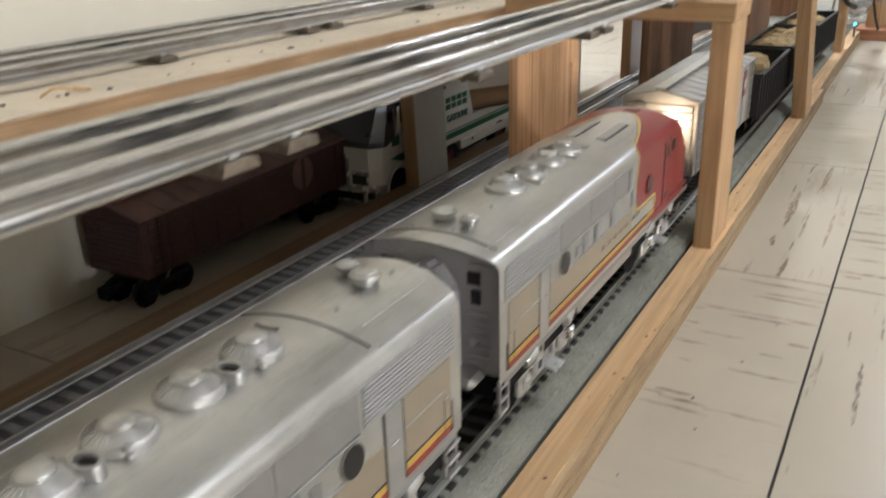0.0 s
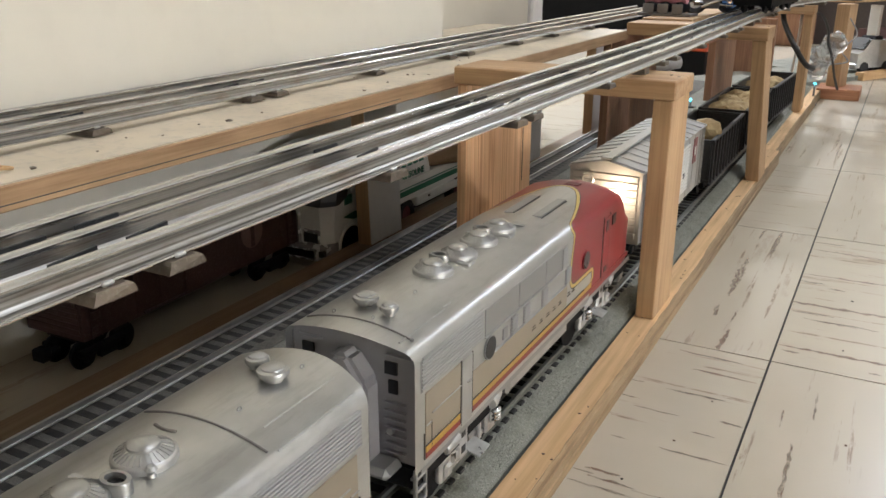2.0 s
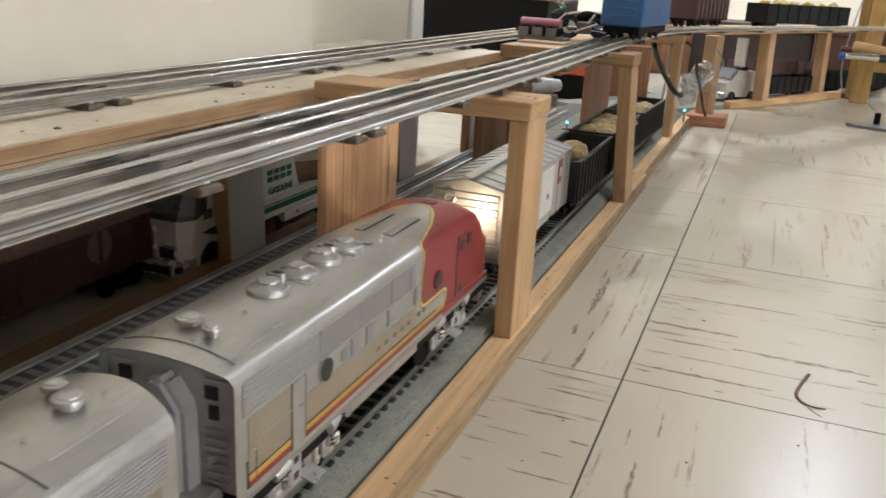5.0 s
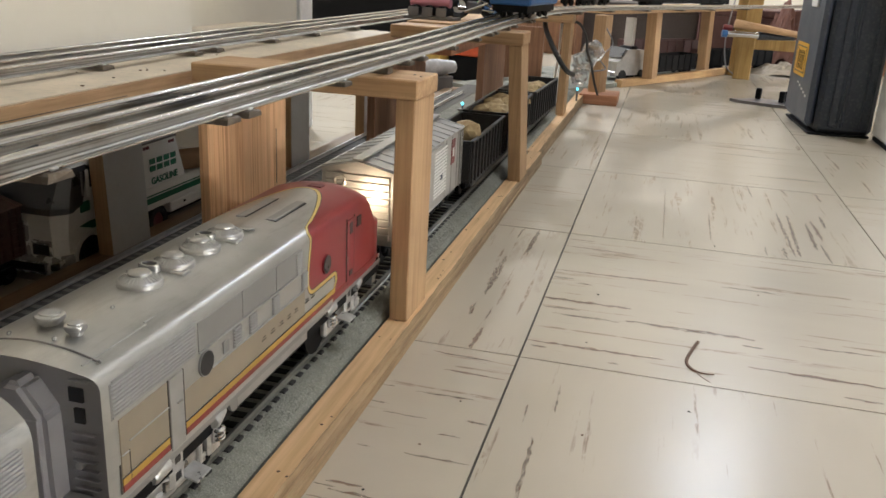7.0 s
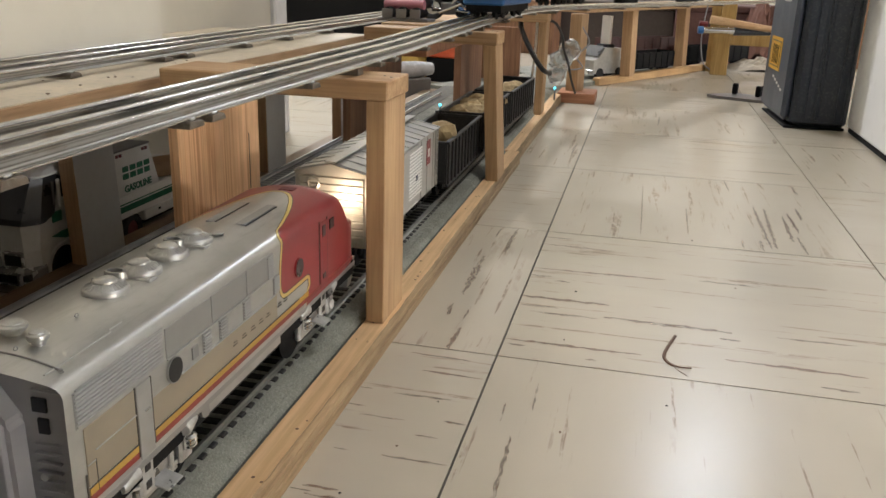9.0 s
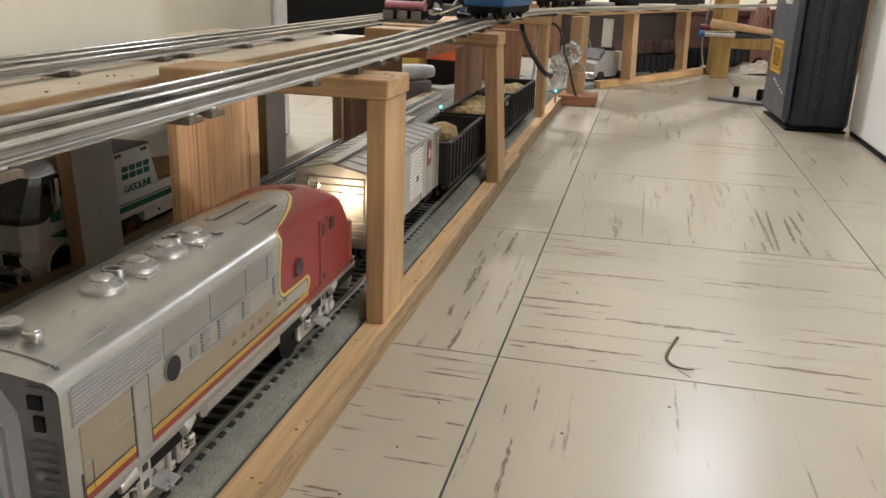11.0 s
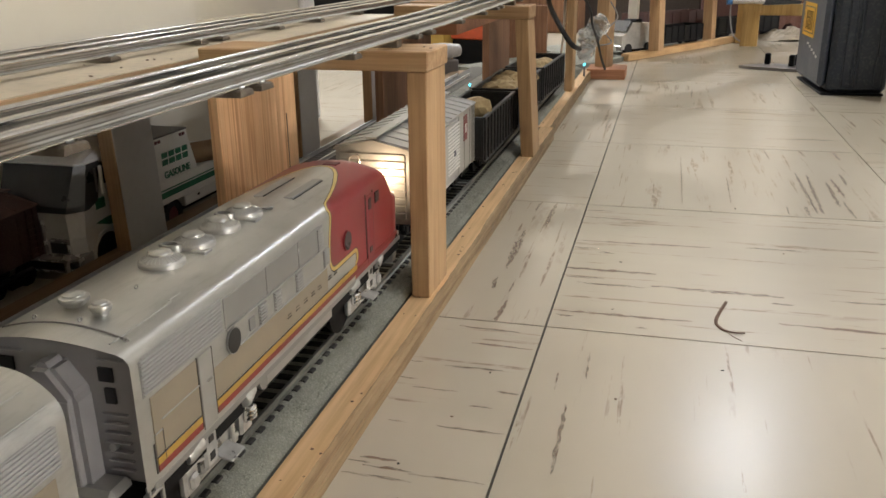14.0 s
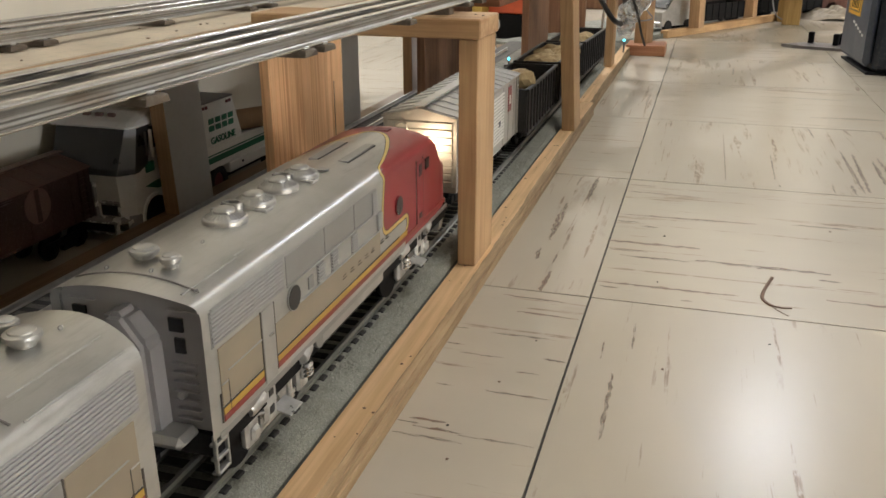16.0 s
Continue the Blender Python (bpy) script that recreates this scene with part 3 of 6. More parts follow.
def tube_track(path, tie_at, label, gauge=0.0157, tie_half=0.0215, name="tin_track", lift=0.0052, rests=()):
    """Raised three-rail track: hollow tin rails with web and flange, pressed ties with dark insulators."""
    o = thing(name, 0, 0, 0, label, "railway track", "raised tracks")
    web = [(-0.0031, 0), (0.0031, 0), (0.0031, 0.0005), (0.0014, 0.0012), (0.0006, 0.0019), (0.0006, 0.0046),
           (-0.0006, 0.0046), (-0.0006, 0.0019), (-0.0014, 0.0012), (-0.0031, 0.0005)]
    bulb = [(0.00130 * math.sin(a), 0.0058 - 0.00130 * math.cos(a)) for a in (radians(d) for d in range(10, 370, 20))]
    pts = [Vector(p) for p in path]
    side = []
    for i in range(len(pts)):
        t = (pts[min(i + 1, len(pts) - 1)] - pts[max(i - 1, 0)]).normalized()
        side.append(t.cross(Vector((0, 0, 1))).normalized())
    for dx in (-gauge, 0.0, gauge):
        line = [p + s * dx + Vector((0, 0, lift)) for p, s in zip(pts, side)]
        rl = part("rail", sweep(bmesh.new(), bulb, line), TUBE, o, "shiny round tin rail head", smooth=True)
        part("web", sweep(bmesh.new(), web, line), WEB, rl, "tin web and foot, toned darker for the shade under the head")
        for e in (-0.0031, 0.0031):
            part("foot_lip", sweep(bmesh.new(), circle(0.00045, 6), [p + s * (dx + e) + Vector((0, 0, lift + 0.0004)) for p, s in zip(pts, side)]), TUBE, rl, smooth=True)
    bm = bmesh.new()
    h = lift - 0.0002
    low = max(0.0, h - 0.0028)
    extrude(bm, [(-0.0062, low), (-0.0054, h - 0.0007), (-0.0044, h), (0.0044, h), (0.0054, h - 0.0007), (0.0062, low)], 0, -tie_half, tie_half)
    for v in bm.verts:
        if abs(v.co.z - h) < 1e-5:
            v.co.x *= 1 - 0.0008 / tie_half
    first = None
    for y in tie_at:
        i = min(range(len(pts)), key=lambda k: abs(pts[k].y - y))
        s = side[i]
        turn = math.degrees(math.atan2(s.y, s.x))
        x = float(np.interp(y, [p.y for p in pts], [p.x for p in pts]))
        z = float(np.interp(y, [p.y for p in pts], [p.z for p in pts]))
        m = pose(x, y, z, 0, 0, turn)
        if first is None:
            first = part("tie", bm, TIN_DARK, o)
            first.matrix_basis = m
            ins = part("insulator", box(box(B(-0.0092, 0.0092, -0.0068, 0.0068, h + 0.0001, h + 0.0012), -0.0092, -0.0084, -0.0068, 0.0068, h + 0.0008, h + 0.0054), 0.0084, 0.0092, -0.0068, 0.0068, h + 0.0008, h + 0.0054, m=pose(0, 0, 0, 2, 0, 3)), FIBRE, first)
            cl = part("clip", box(B(0.0028, 0.0042, -0.0017, 0.0017, h, h + 0.0012, 0.0004), -0.0042, -0.0028, -0.0017, 0.0017, h, h + 0.0012, 0.0004), CASTING, first)
            cl.matrix_basis = pose(-gauge, 0, 0)
            share("clip", cl, pose(gauge, 0, 0), first)
        else:
            t = share("tie", first, m, o)
            share("insulator", ins, Matrix(), t)
            share("clip", cl, pose(-gauge, 0, 0), t)
            share("clip", cl, pose(gauge, 0, 0), t)
    for y in rests:
        x, z = float(np.interp(y, [p.y for p in pts], [p.x for p in pts])), float(np.interp(y, [p.y for p in pts], [p.z for p in pts]))
        part("packing_tie", B(x - tie_half * 0.85, x + tie_half * 0.85, y - 0.005, y + 0.005, z, z + h, 0.0005), TIN_DARK, o)
    return o


front_path = [(-0.1428, y, 0.1812 + 0.0035 * min(1.0, max(0.0, (y - 0.7) / 0.3))) for y in np.arange(-0.35, 1.30, 0.05)]
a, x, y = 0.0, -0.1428, 1.30
while y < 2.75:
    a = min(a + 2.2, 24)
    x, y = x + 0.04 * math.sin(radians(a)), y + 0.04 * math.cos(radians(a))
    front_path.append((x, y, 0.1847))
ties = [-0.236, -0.118, -0.100, 0.012, 0.124, 0.146, 0.246, 0.354, 0.373, 0.488, 0.614, 0.650, 0.745, 0.838, 0.90, 0.925, 1.04, 1.15, 1.175, 1.29, 1.40, 1.52, 1.66, 1.80, 1.95, 2.1, 2.3]
tube_track(front_path, ties, "shiny tinplate three-rail track on trestles", rests=(0.575, 1.012, 1.525))
back_path = [(-0.3400, -0.55, 0.1727), (-0.3400, 0.85, 0.1727), (-0.3390, 1.0, 0.1727), (-0.3280, 1.35, 0.1745)]
tube_track(back_path, [-0.3, -0.19, -0.08, -0.055, 0.05, 0.17, 0.285, 0.400, 0.424, 0.538, 0.655, 0.69, 0.80, 0.90, 1.02], "wide tinplate three-rail track on the cream board", 0.0222, 0.0292, lift=0.0034)


# ---- diesel locomotive units ----
def shell_section(w, zs, zc, zb):
    """Half outline from the foot of the side over the shoulder to the crown, then mirrored."""
    pts = [(w, zb + (zs - zb) * k / 12) for k in range(13)]
    r = min(0.0078, w * 0.30)
    top = zs + (zc - zs) * 0.60
    for d in (20, 40, 60, 75):
        pts.append((w - r + r * math.cos(radians(d)), zs + (top - zs) * math.sin(radians(d))))
    xs = w - r + r * math.cos(radians(80))
    for k in range(0, 8):
        u = xs * (1 - k / 8)
        pts.append((u, top + (zc - top) * (1 - (u / xs) ** 2)))
    pts.append((0.0, zc))
    return pts + [(-x, z) for x, z in pts[-2::-1]]


def red_edge(x, y, z, w):
    """Signed distance, positive inside the red field of the cab; y runs forward from the rear end."""
    if z > 0.1085:
        steep = 5.87 * (abs(x) / 0.027) ** 1.4
        front = 0.247 - 0.066 * (abs(x) / 0.027) ** 2.4
        return (y - front) / math.hypot(1.0, min(steep, 2.5)) if front > 0.1835 else y - max(0.1800, front)
    d = y - 0.1765 - 0.004 * max(0.0, (z - 0.085) / 0.0235) ** 2
    if y < 0.2125:
        tongue = z - 0.0800 if z > 0.0745 else -0.0055
    else:
        tongue = math.hypot(y - 0.2125, z - 0.0745) - 0.0055
    corner = 0.006 - math.hypot(max(0.0, 0.006 - d), max(0.0, 0.006 - tongue)) if d < 0.006 and tongue < 0.006 and y < 0.2 else min(d, tongue)
    return corner


UNIT_Z0, UNIT_ZS, UNIT_ZC, UNIT_W = 0.0605, 0.1090, 0.1186, 0.0305


def fan(x, y, r, z, parent):
    prof = [(r, -0.001), (r, 0.0010), (r * 0.97, 0.0016), (r * 0.90, 0.0020), (r * 0.50, 0.0038), (r * 0.49, 0.0046), (r * 0.42, 0.0052), (r * 0.25, 0.0058), (0, 0.0060)]
    f = part("roof_fan", lathe(bmesh.new(), prof[:4] + [(r * 0.88, 0.0019)], (x, y, z), 28), FANCONE, parent, smooth=True)
    part("grille_cone", lathe(bmesh.new(), [(r * 0.90, 0.0017), (r * 0.48, 0.0038)], (x, y, z), 28), FANCONE, f, "dull slotted cone", smooth=True)
    part("cap", lathe(bmesh.new(), prof[4:], (x, y, z), 24), FANCONE, f, smooth=True)
    bm = bmesh.new()
    for k in range(28):
        a = 2 * math.pi * k / 28
        m = Matrix.Translation((x, y, z)) @ pose(0, 0, 0, 0, 0, math.degrees(a)) @ pose(r * 0.70, 0, 0.0028, 0, 26, 0)
        box(bm, -r * 0.19, r * 0.19, -0.00016, 0.00016, -0.0003, 0.00016, m=m)
    part("fan_rib", bm, SILVER, f)
    return f


def roof_z(x):
    return UNIT_ZC - 0.0038 * (x / 0.0243) ** 2


def diesel(name, y_rear, turn, nose, label):
    """One streamlined unit; local y runs forward from its rear end, z from the floor."""
    o = thing(name, CX, y_rear, RAIL_Z, label, "locomotive", "diesel units", turn=turn)
    L = 0.325
    dz = -RAIL_Z
    ys = list(np.arange(0, 0.262 if nose else L + 0.0001, 0.0025))
    secs = [(y, UNIT_W, UNIT_ZS, UNIT_ZC, UNIT_Z0) for y in ys]
    if nose:
        secs += [(0.264, 0.0305, 0.1078, 0.1181, UNIT_Z0), (0.270, 0.0304, 0.1055, 0.1168, UNIT_Z0), (0.274, 0.0302, 0.1025, 0.1145, UNIT_Z0),
                 (0.279, 0.0299, 0.0975, 0.1065, UNIT_Z0), (0.284, 0.0296, 0.0925, 0.0990, UNIT_Z0), (0.287, 0.0296, 0.0895, 0.0955, UNIT_Z0),
                 (0.294, 0.0284, 0.0880, 0.0940, UNIT_Z0), (0.302, 0.0262, 0.0860, 0.0920, UNIT_Z0), (0.309, 0.0232, 0.0835, 0.0892, 0.0610),
                 (0.315, 0.0190, 0.0800, 0.0850, 0.0620), (0.3195, 0.0135, 0.0760, 0.0800, 0.0640), (0.322, 0.0065, 0.0720, 0.0745, 0.0660)]
    bm = bmesh.new()
    lay = bm.verts.layers.float.new("red_edge")
    rings = []
    for y, w, zs, zc, zb in secs:
        ring = []
        for x, z in shell_section(w, zs, zc, zb):
            bow = (0.0040 if nose else 0.0085) * max(0.0, 1 - (x / UNIT_W) ** 2) * max(0.0, 1 - y / 0.028)
            v = bm.verts.new((x, y - bow, z + dz))
            v[lay] = red_edge(x, y, z, w) if nose else -1.0
            ring.append(v)
        rings.append(ring)
    for a, b in zip(rings, rings[1:]):
        for k in range(len(a) - 1):
            bm.faces.new((a[k], b[k], b[k + 1], a[k + 1]))
    bm.faces.new(rings[-1])
    bmesh.ops.recalc_face_normals(bm, faces=bm.faces[:])
    shell = part("shell", bm, SHELL, o, "dull silver shell with a red cab edged in yellow" if nose else "dull silver streamlined shell", smooth=True)
    Z = lambda z: z + dz
    part("underframe", B(-0.0285, 0.0285, 0.004, 0.30, Z(0.050), Z(0.0612), 0.001), BLACK, o)
    part("fuel_skirt", B(-0.0300, 0.0300, 0.0935, 0.1760 if nose else L - 0.0935, Z(0.0520), Z(0.0603), 0.0016), SILVER, o)
    # end plate inside the rear arch
    ends = [(0.0, 1)] if nose else [(0.0, 1), (L, -1)]
    for ye, s in ends:
        m = Matrix.Translation((0, ye, dz)) @ Matrix.Diagonal((1, s, 1, 1))
        outline = [(x * 0.985, z - (0.0006 if z > 0.07 else 0)) for x, z in shell_section(UNIT_W, UNIT_ZS, UNIT_ZC, UNIT_Z0)]
        bm = extrude(bmesh.new(), outline, 1, 0.0050, 0.0082)
        bmesh.ops.transform(bm, matrix=m, verts=bm.verts[:])
        bmesh.ops.recalc_face_normals(bm, faces=bm.faces[:])
        plate = part("end_plate", bm, END_GREY, o, "dark grey end plate with small windows")

        def endpart(nm, b, mt, lb=""):
            bmesh.ops.transform(b, matrix=m @ pose(0, 0.0015, 0), verts=b.verts[:])
            bmesh.ops.recalc_face_normals(b, faces=b.faces[:])
            return part(nm, b, mt, plate, lb)

        # raised diaphragm frame round the end door
        fr = extrude(bmesh.new(), [(-0.0122, 0.0620), (0.0122, 0.0620), (0.0118, 0.0985), (0.0035, 0.1098), (-0.0035, 0.1098), (-0.0118, 0.0985)], 1, -0.0080, 0.0036)
        bmesh.ops.bevel(fr, geom=fr.edges[:], offset=0.0022, segments=4, affect="EDGES")
        endpart("diaphragm", fr, END_GREY, "smooth grey gangway diaphragm")
        endpart("end_door", B(-0.0098, 0.0098, -0.0084, -0.0075, 0.0640, 0.0970, 0.0003), END_GREY)
        for sx in (-1, 1):
            for xx, hw, z0, z1 in ((0.0172 if sx > 0 else 0.0225, 0.0028, 0.1003, 0.1056), (0.0180, 0.0020, 0.0920, 0.0978)):
                endpart("end_window", B(sx * xx - hw, sx * xx + hw, 0.0026, 0.0036, z0, z1), DARKWIN, "small black window opening")
            endpart("end_ledge", B(sx * 0.0210 - 0.0060, sx * 0.0210 + 0.0060, 0.0020, 0.0036, 0.1084, 0.1090, 0.0002), END_GREY)
            for k in range(7):
                endpart("step_rib", B(sx * 0.0190 - 0.0048, sx * 0.0190 + 0.0048, 0.0018, 0.0036, 0.0655 + 0.0037 * k, 0.0660 + 0.0037 * k, 0.0001), END_GREY)
            endpart("lamp_stud", R((sx * 0.0172, 0.0010, 0.0755), (sx * 0.0172, 0.0036, 0.0755), 0.0015, 12), SILVER)
        endpart("buffer_sill", B(-0.0225, 0.0225, -0.0098, 0.0036, 0.0588, 0.0640, 0.0022), SILVER, "rounded grey buffer sill")
        endpart("coupler", box(B(-0.0035, 0.0035, -0.0150, 0.004, 0.0440, 0.0490, 0.001), -0.0060, 0.0060, -0.0170, -0.0115, 0.0425, 0.0510, 0.0015), BLACK)
    # sides
    for sx in (-1, 1):
        def slab(nm, y0, y1, z0, z1, mt, out=0.0004, lb=""):
            x0 = sx * (UNIT_W - 0.0006)
            return part(nm, B(min(x0, sx * (UNIT_W + out)), max(x0, sx * (UNIT_W + out)), y0, y1, Z(z0), Z(z1), 0.00015), mt, o, lb)

        stop = 0.290 if nose else L - 0.004
        slab("side_panel", 0.0080, 0.0385, 0.0705, 0.0936, TAN, 0.0004, "tan tinted lower panel")
        slab("side_panel", 0.0505, 0.1700, 0.0705, 0.0838, TAN, 0.0003, "tan tinted lower panel")
        slab("side_panel", 0.0625, 0.1000, 0.0955, 0.1085, SILVER_GREY, 0.0004)
        slab("side_panel", 0.1008, 0.1350, 0.0955, 0.1085, SILVER_GREY, 0.0004)
        slab("side_panel", 0.1358, 0.1630, 0.0955, 0.1085, SILVER_GREY, 0.0004)
        slab("panel_seam", 0.0130, 0.0385, 0.0826, 0.0831, SILVER, 0.0009)
        slab("panel_seam", 0.0625, 0.1650, 0.0946, 0.0952, SILVER, 0.0010)
        slab("panel_seam", 0.0720, 0.1680, 0.0838, 0.0843, SILVER, 0.0010)
        slab("panel_seam", 0.0060, 0.0620, 0.1092, 0.1097, SILVER, 0.0007)
        slab("panel_seam", 0.0080, 0.0125, 0.0790, 0.0794, SILVER, 0.0009)
        slab("panel_seam", 0.0126, 0.0131, 0.0665, 0.0795, LETTER, 0.0006)
        for ys0 in (0.0068, 0.0388, 0.0496):
            slab("door_gap", ys0, ys0 + 0.0008, 0.0640, 0.0940 if ys0 > 0.01 else 0.0760, LETTER, 0.0005)
        slab("side_door", 0.0398, 0.0495, 0.0625, 0.0940, SILVER, 0.0006)
        slab("door_handle", 0.0440, 0.0476, 0.0815, 0.0821, CHROME, 0.0014)
        slab("side_sill", 0.0045, 0.296 if nose else L - 0.0045, 0.0585, 0.0612, SILVER_GREY, 0.0002, "dull silver sill under the stripes")
        for y0, y1 in ((0.0080, 0.0385), (0.0506, stop)):
            slab("red_band", y0, y1, 0.0640, 0.0668, RED, 0.0005, "dark red stripe")
            slab("yellow_band", y0, min(y1, 0.2135) if nose else y1, 0.0668, 0.0696, YELLOW, 0.0005, "yellow stripe")
            slab("band_edge", y0, min(y1, 0.2000) if nose else y1, 0.0696, 0.0700, LETTER, 0.0006)
        if nose:
            # road name as plain bars
            for k, yy in enumerate((0.1195, 0.1290, 0.1388, 0.1480, 0.1567, 0.1712, 0.1790)):
                slab("lettering_bar", yy - 0.0004, yy + 0.0042, 0.0758, 0.0763, LETTER, 0.0006)
                slab("lettering_bar", yy, yy + 0.0036, 0.0773, 0.0777, LETTER, 0.0006)
        # upper grille
        slab("grille_back", 0.0045, 0.0605, 0.0950, 0.1090, SILVER_GREY, 0.0002)
        first = slab("grille_slat", 0.0050, 0.0600, 0.0955, 0.0965, GRILLE, 0.0008)
        for k in range(1, 9):
            share("grille_slat", first, pose(0, 0, 0.00155 * k), o)
        slab("louvre_frame", 0.0822, 0.0872, 0.0858, 0.0915, SILVER_GREY, 0.0006)
        louvres = [(0.0915, 0.0848, 6), (0.1069, 0.0848, 6), (0.1311, 0.0848, 6)] + ([(0.1590, 0.0955, 8), (0.1660, 0.0848, 6)] if nose else [(0.1590, 0.0955, 8)])
        for yl, zl, count in louvres:
            slab("louvre_frame", yl, yl + 0.0074, zl - 0.0004, zl + count * 0.0015 + 0.0006, SILVER_GREY, 0.0003)
            s0 = slab("louvre_slat", yl + 0.0003, yl + 0.0071, zl + 0.0001, zl + 0.0010, GRILLE, 0.0011)
            for k in range(1, count):
                share("louvre_slat", s0, pose(0, 0, 0.0015 * k), o)
        for yp in ((0.0675, 0.2000) if nose else (0.0675, 0.2560)):
            x1 = sx * (UNIT_W - 0.0004)
            p = part("porthole", R((x1, yp, Z(0.0885)), (sx * (UNIT_W + 0.0009), yp, Z(0.0885)), 0.0058, 24), SILVER_GREY if yp < 0.1 or not nose else CABRED, o, smooth=True)
            part("glass", R((x1, yp, Z(0.0885)), (sx * (UNIT_W + 0.0011), yp, Z(0.0885)), 0.0053, 24), DARKWIN, p, "dark round window")
        if nose:
            slab("cab_door", 0.2325, 0.2440, 0.0640, 0.1045, CABRED, 0.0006, "red cab door")
            slab("door_gap", 0.2316, 0.2323, 0.0640, 0.1060, LETTER, 0.0004)
            slab("door_gap", 0.2442, 0.2449, 0.0640, 0.1060, LETTER, 0.0004)
            slab("cab_window", 0.2358, 0.2408, 0.0955, 0.1025, DARKWIN, 0.0009, "dark cab door window")
            slab("cab_window", 0.2490, 0.2560, 0.0965, 0.1030, DARKWIN, 0.0006, "dark cab side window")
            slab("vent_opening", 0.2360, 0.2410, 0.0690, 0.0725, DARKWIN, 0.0009)
        # trucks: side frame, springs, journal boxes, cylinders, steps
        X = lambda a, b: (min(sx * a, sx * b), max(sx * a, sx * b))
        for yc, d in ((0.056, 1), (0.233 if nose else L - 0.056, -1)):
            Y = lambda a, b: (min(yc + d * a, yc + d * b), max(yc + d * a, yc + d * b))
            t = part("truck_frame", box(box(B(*X(0.0210, 0.0256), yc - 0.034, yc + 0.034, Z(0.0490), Z(0.0575), 0.0012),
                     *X(0.0215, 0.0250), yc - 0.012, yc + 0.012, Z(0.0385), Z(0.0492), 0.0012),
                     *X(0.0220, 0.0246), yc - 0.019, yc + 0.019, Z(0.0360), Z(0.0388), 0.0008), CASTING, o, "cast silver truck side frame")
            for dy in (-0.0230, 0.0230):
                w = part("wheel", lathe(bmesh.new(), [(0, -0.002), (0.0138, -0.002), (0.0160, 0.001), (0.0160, 0.0025), (0, 0.0025)], seg=20,
                         m=Matrix.Translation((sx * 0.0175, yc + dy, Z(RAIL_Z + 0.0130))) @ pose(0, 0, 0, 0, 90, 0)), BLACK, t, smooth=True)
                part("brake_cylinder", lathe(bmesh.new(), [(0, -0.0055), (0.0026, -0.0055), (0.0036, -0.0045), (0.0038, 0.0040), (0.0031, 0.0052), (0, 0.0056)], seg=16,
                     m=Matrix.Translation((sx * 0.0280, yc + dy * 0.98, Z(0.0572))) @ pose(0, 0, 0, 90, 0, sx * d * (10 if dy * d > 0 else -6)) @ pose(0, 0, 0, sx * 8, 0, 0)), CASTING, t, "bright cast cylinder", smooth=True)
            # journal block with a coil spring, on the side towards the middle of the unit
            jb = part("journal_box", box(B(*X(0.0240, 0.0280), *Y(0.0165, 0.0265), Z(0.0395), Z(0.0530), 0.0012), *X(0.0270, 0.0302), *Y(0.0180, 0.0245), Z(0.0450), Z(0.0525), 0.0014), CASTING, t)
            for k in range(3):
                part("spring_coil", lathe(bmesh.new(), [(0.0016, -0.0009), (0.0030, -0.0003), (0.0030, 0.0003), (0.0016, 0.0009)], seg=12, m=Matrix.Translation((sx * 0.0300, yc + d * 0.0212, Z(0.0478 + 0.0020 * k))) @ pose(0, 0, 0, 14, 0, 0)), CHROME, jb, smooth=True)
            pst = part("pedestal", box(B(*X(0.0250, 0.0272), *Y(0.0100, 0.0125), Z(0.0400), Z(0.0585), 0.0006), *X(0.0252, 0.0262), *Y(0.0090, 0.0165), Z(0.0400), Z(0.0425), 0.0004), CASTING, t)
            part("knob", lathe(bmesh.new(), [(0, -0.0016), (0.0013, -0.0011), (0.0017, 0), (0.0013, 0.0011), (0, 0.0016)], (sx * 0.0268, yc + d * 0.0113, Z(0.0592)), 12), CASTING, pst, smooth=True)
            # plate with two slots, and the step below it
            pl = part("slotted_plate", B(*X(0.0262, 0.0286), *Y(-0.0145, -0.0045), Z(0.0420), Z(0.0600), 0.0012), CASTING, t)
            for z0, z1 in ((0.0450, 0.0488), (0.0530, 0.0562)):
                part("slot", B(*X(0.0284, 0.0288), *Y(-0.0115, -0.0075), Z(z0), Z(z1), 0.0002), DARKWIN, pl)
            part("step", B(-0.0045, 0.0045, -0.0058, 0.0058, -0.0005, 0.0005, 0.0003, m=Matrix.Translation((sx * 0.0305, yc, Z(0.0432))) @ pose(0, 0, 0, 0, sx * 14, 0)), CASTING, t)
            part("journal_box", box(B(*X(0.0240, 0.0278), *Y(-0.0290, -0.0190), Z(0.0385), Z(0.0510), 0.0012), *X(0.0270, 0.0296), *Y(-0.0270, -0.0210), Z(0.0410), Z(0.0475), 0.0012), CASTING, t)
            part("brake_rod", R((sx * 0.0268, yc - d * 0.026, Z(0.0525)), (sx * 0.0268, yc + d * 0.002, Z(0.0410)), 0.0009, 8), CASTING, t)
        skirt_end = 0.0930
        part("tank_end", R((sx * 0.0240, skirt_end, Z(0.0575)), (sx * 0.0299, skirt_end, Z(0.0575)), 0.0048, 20), SILVER_GREY, o, smooth=True)
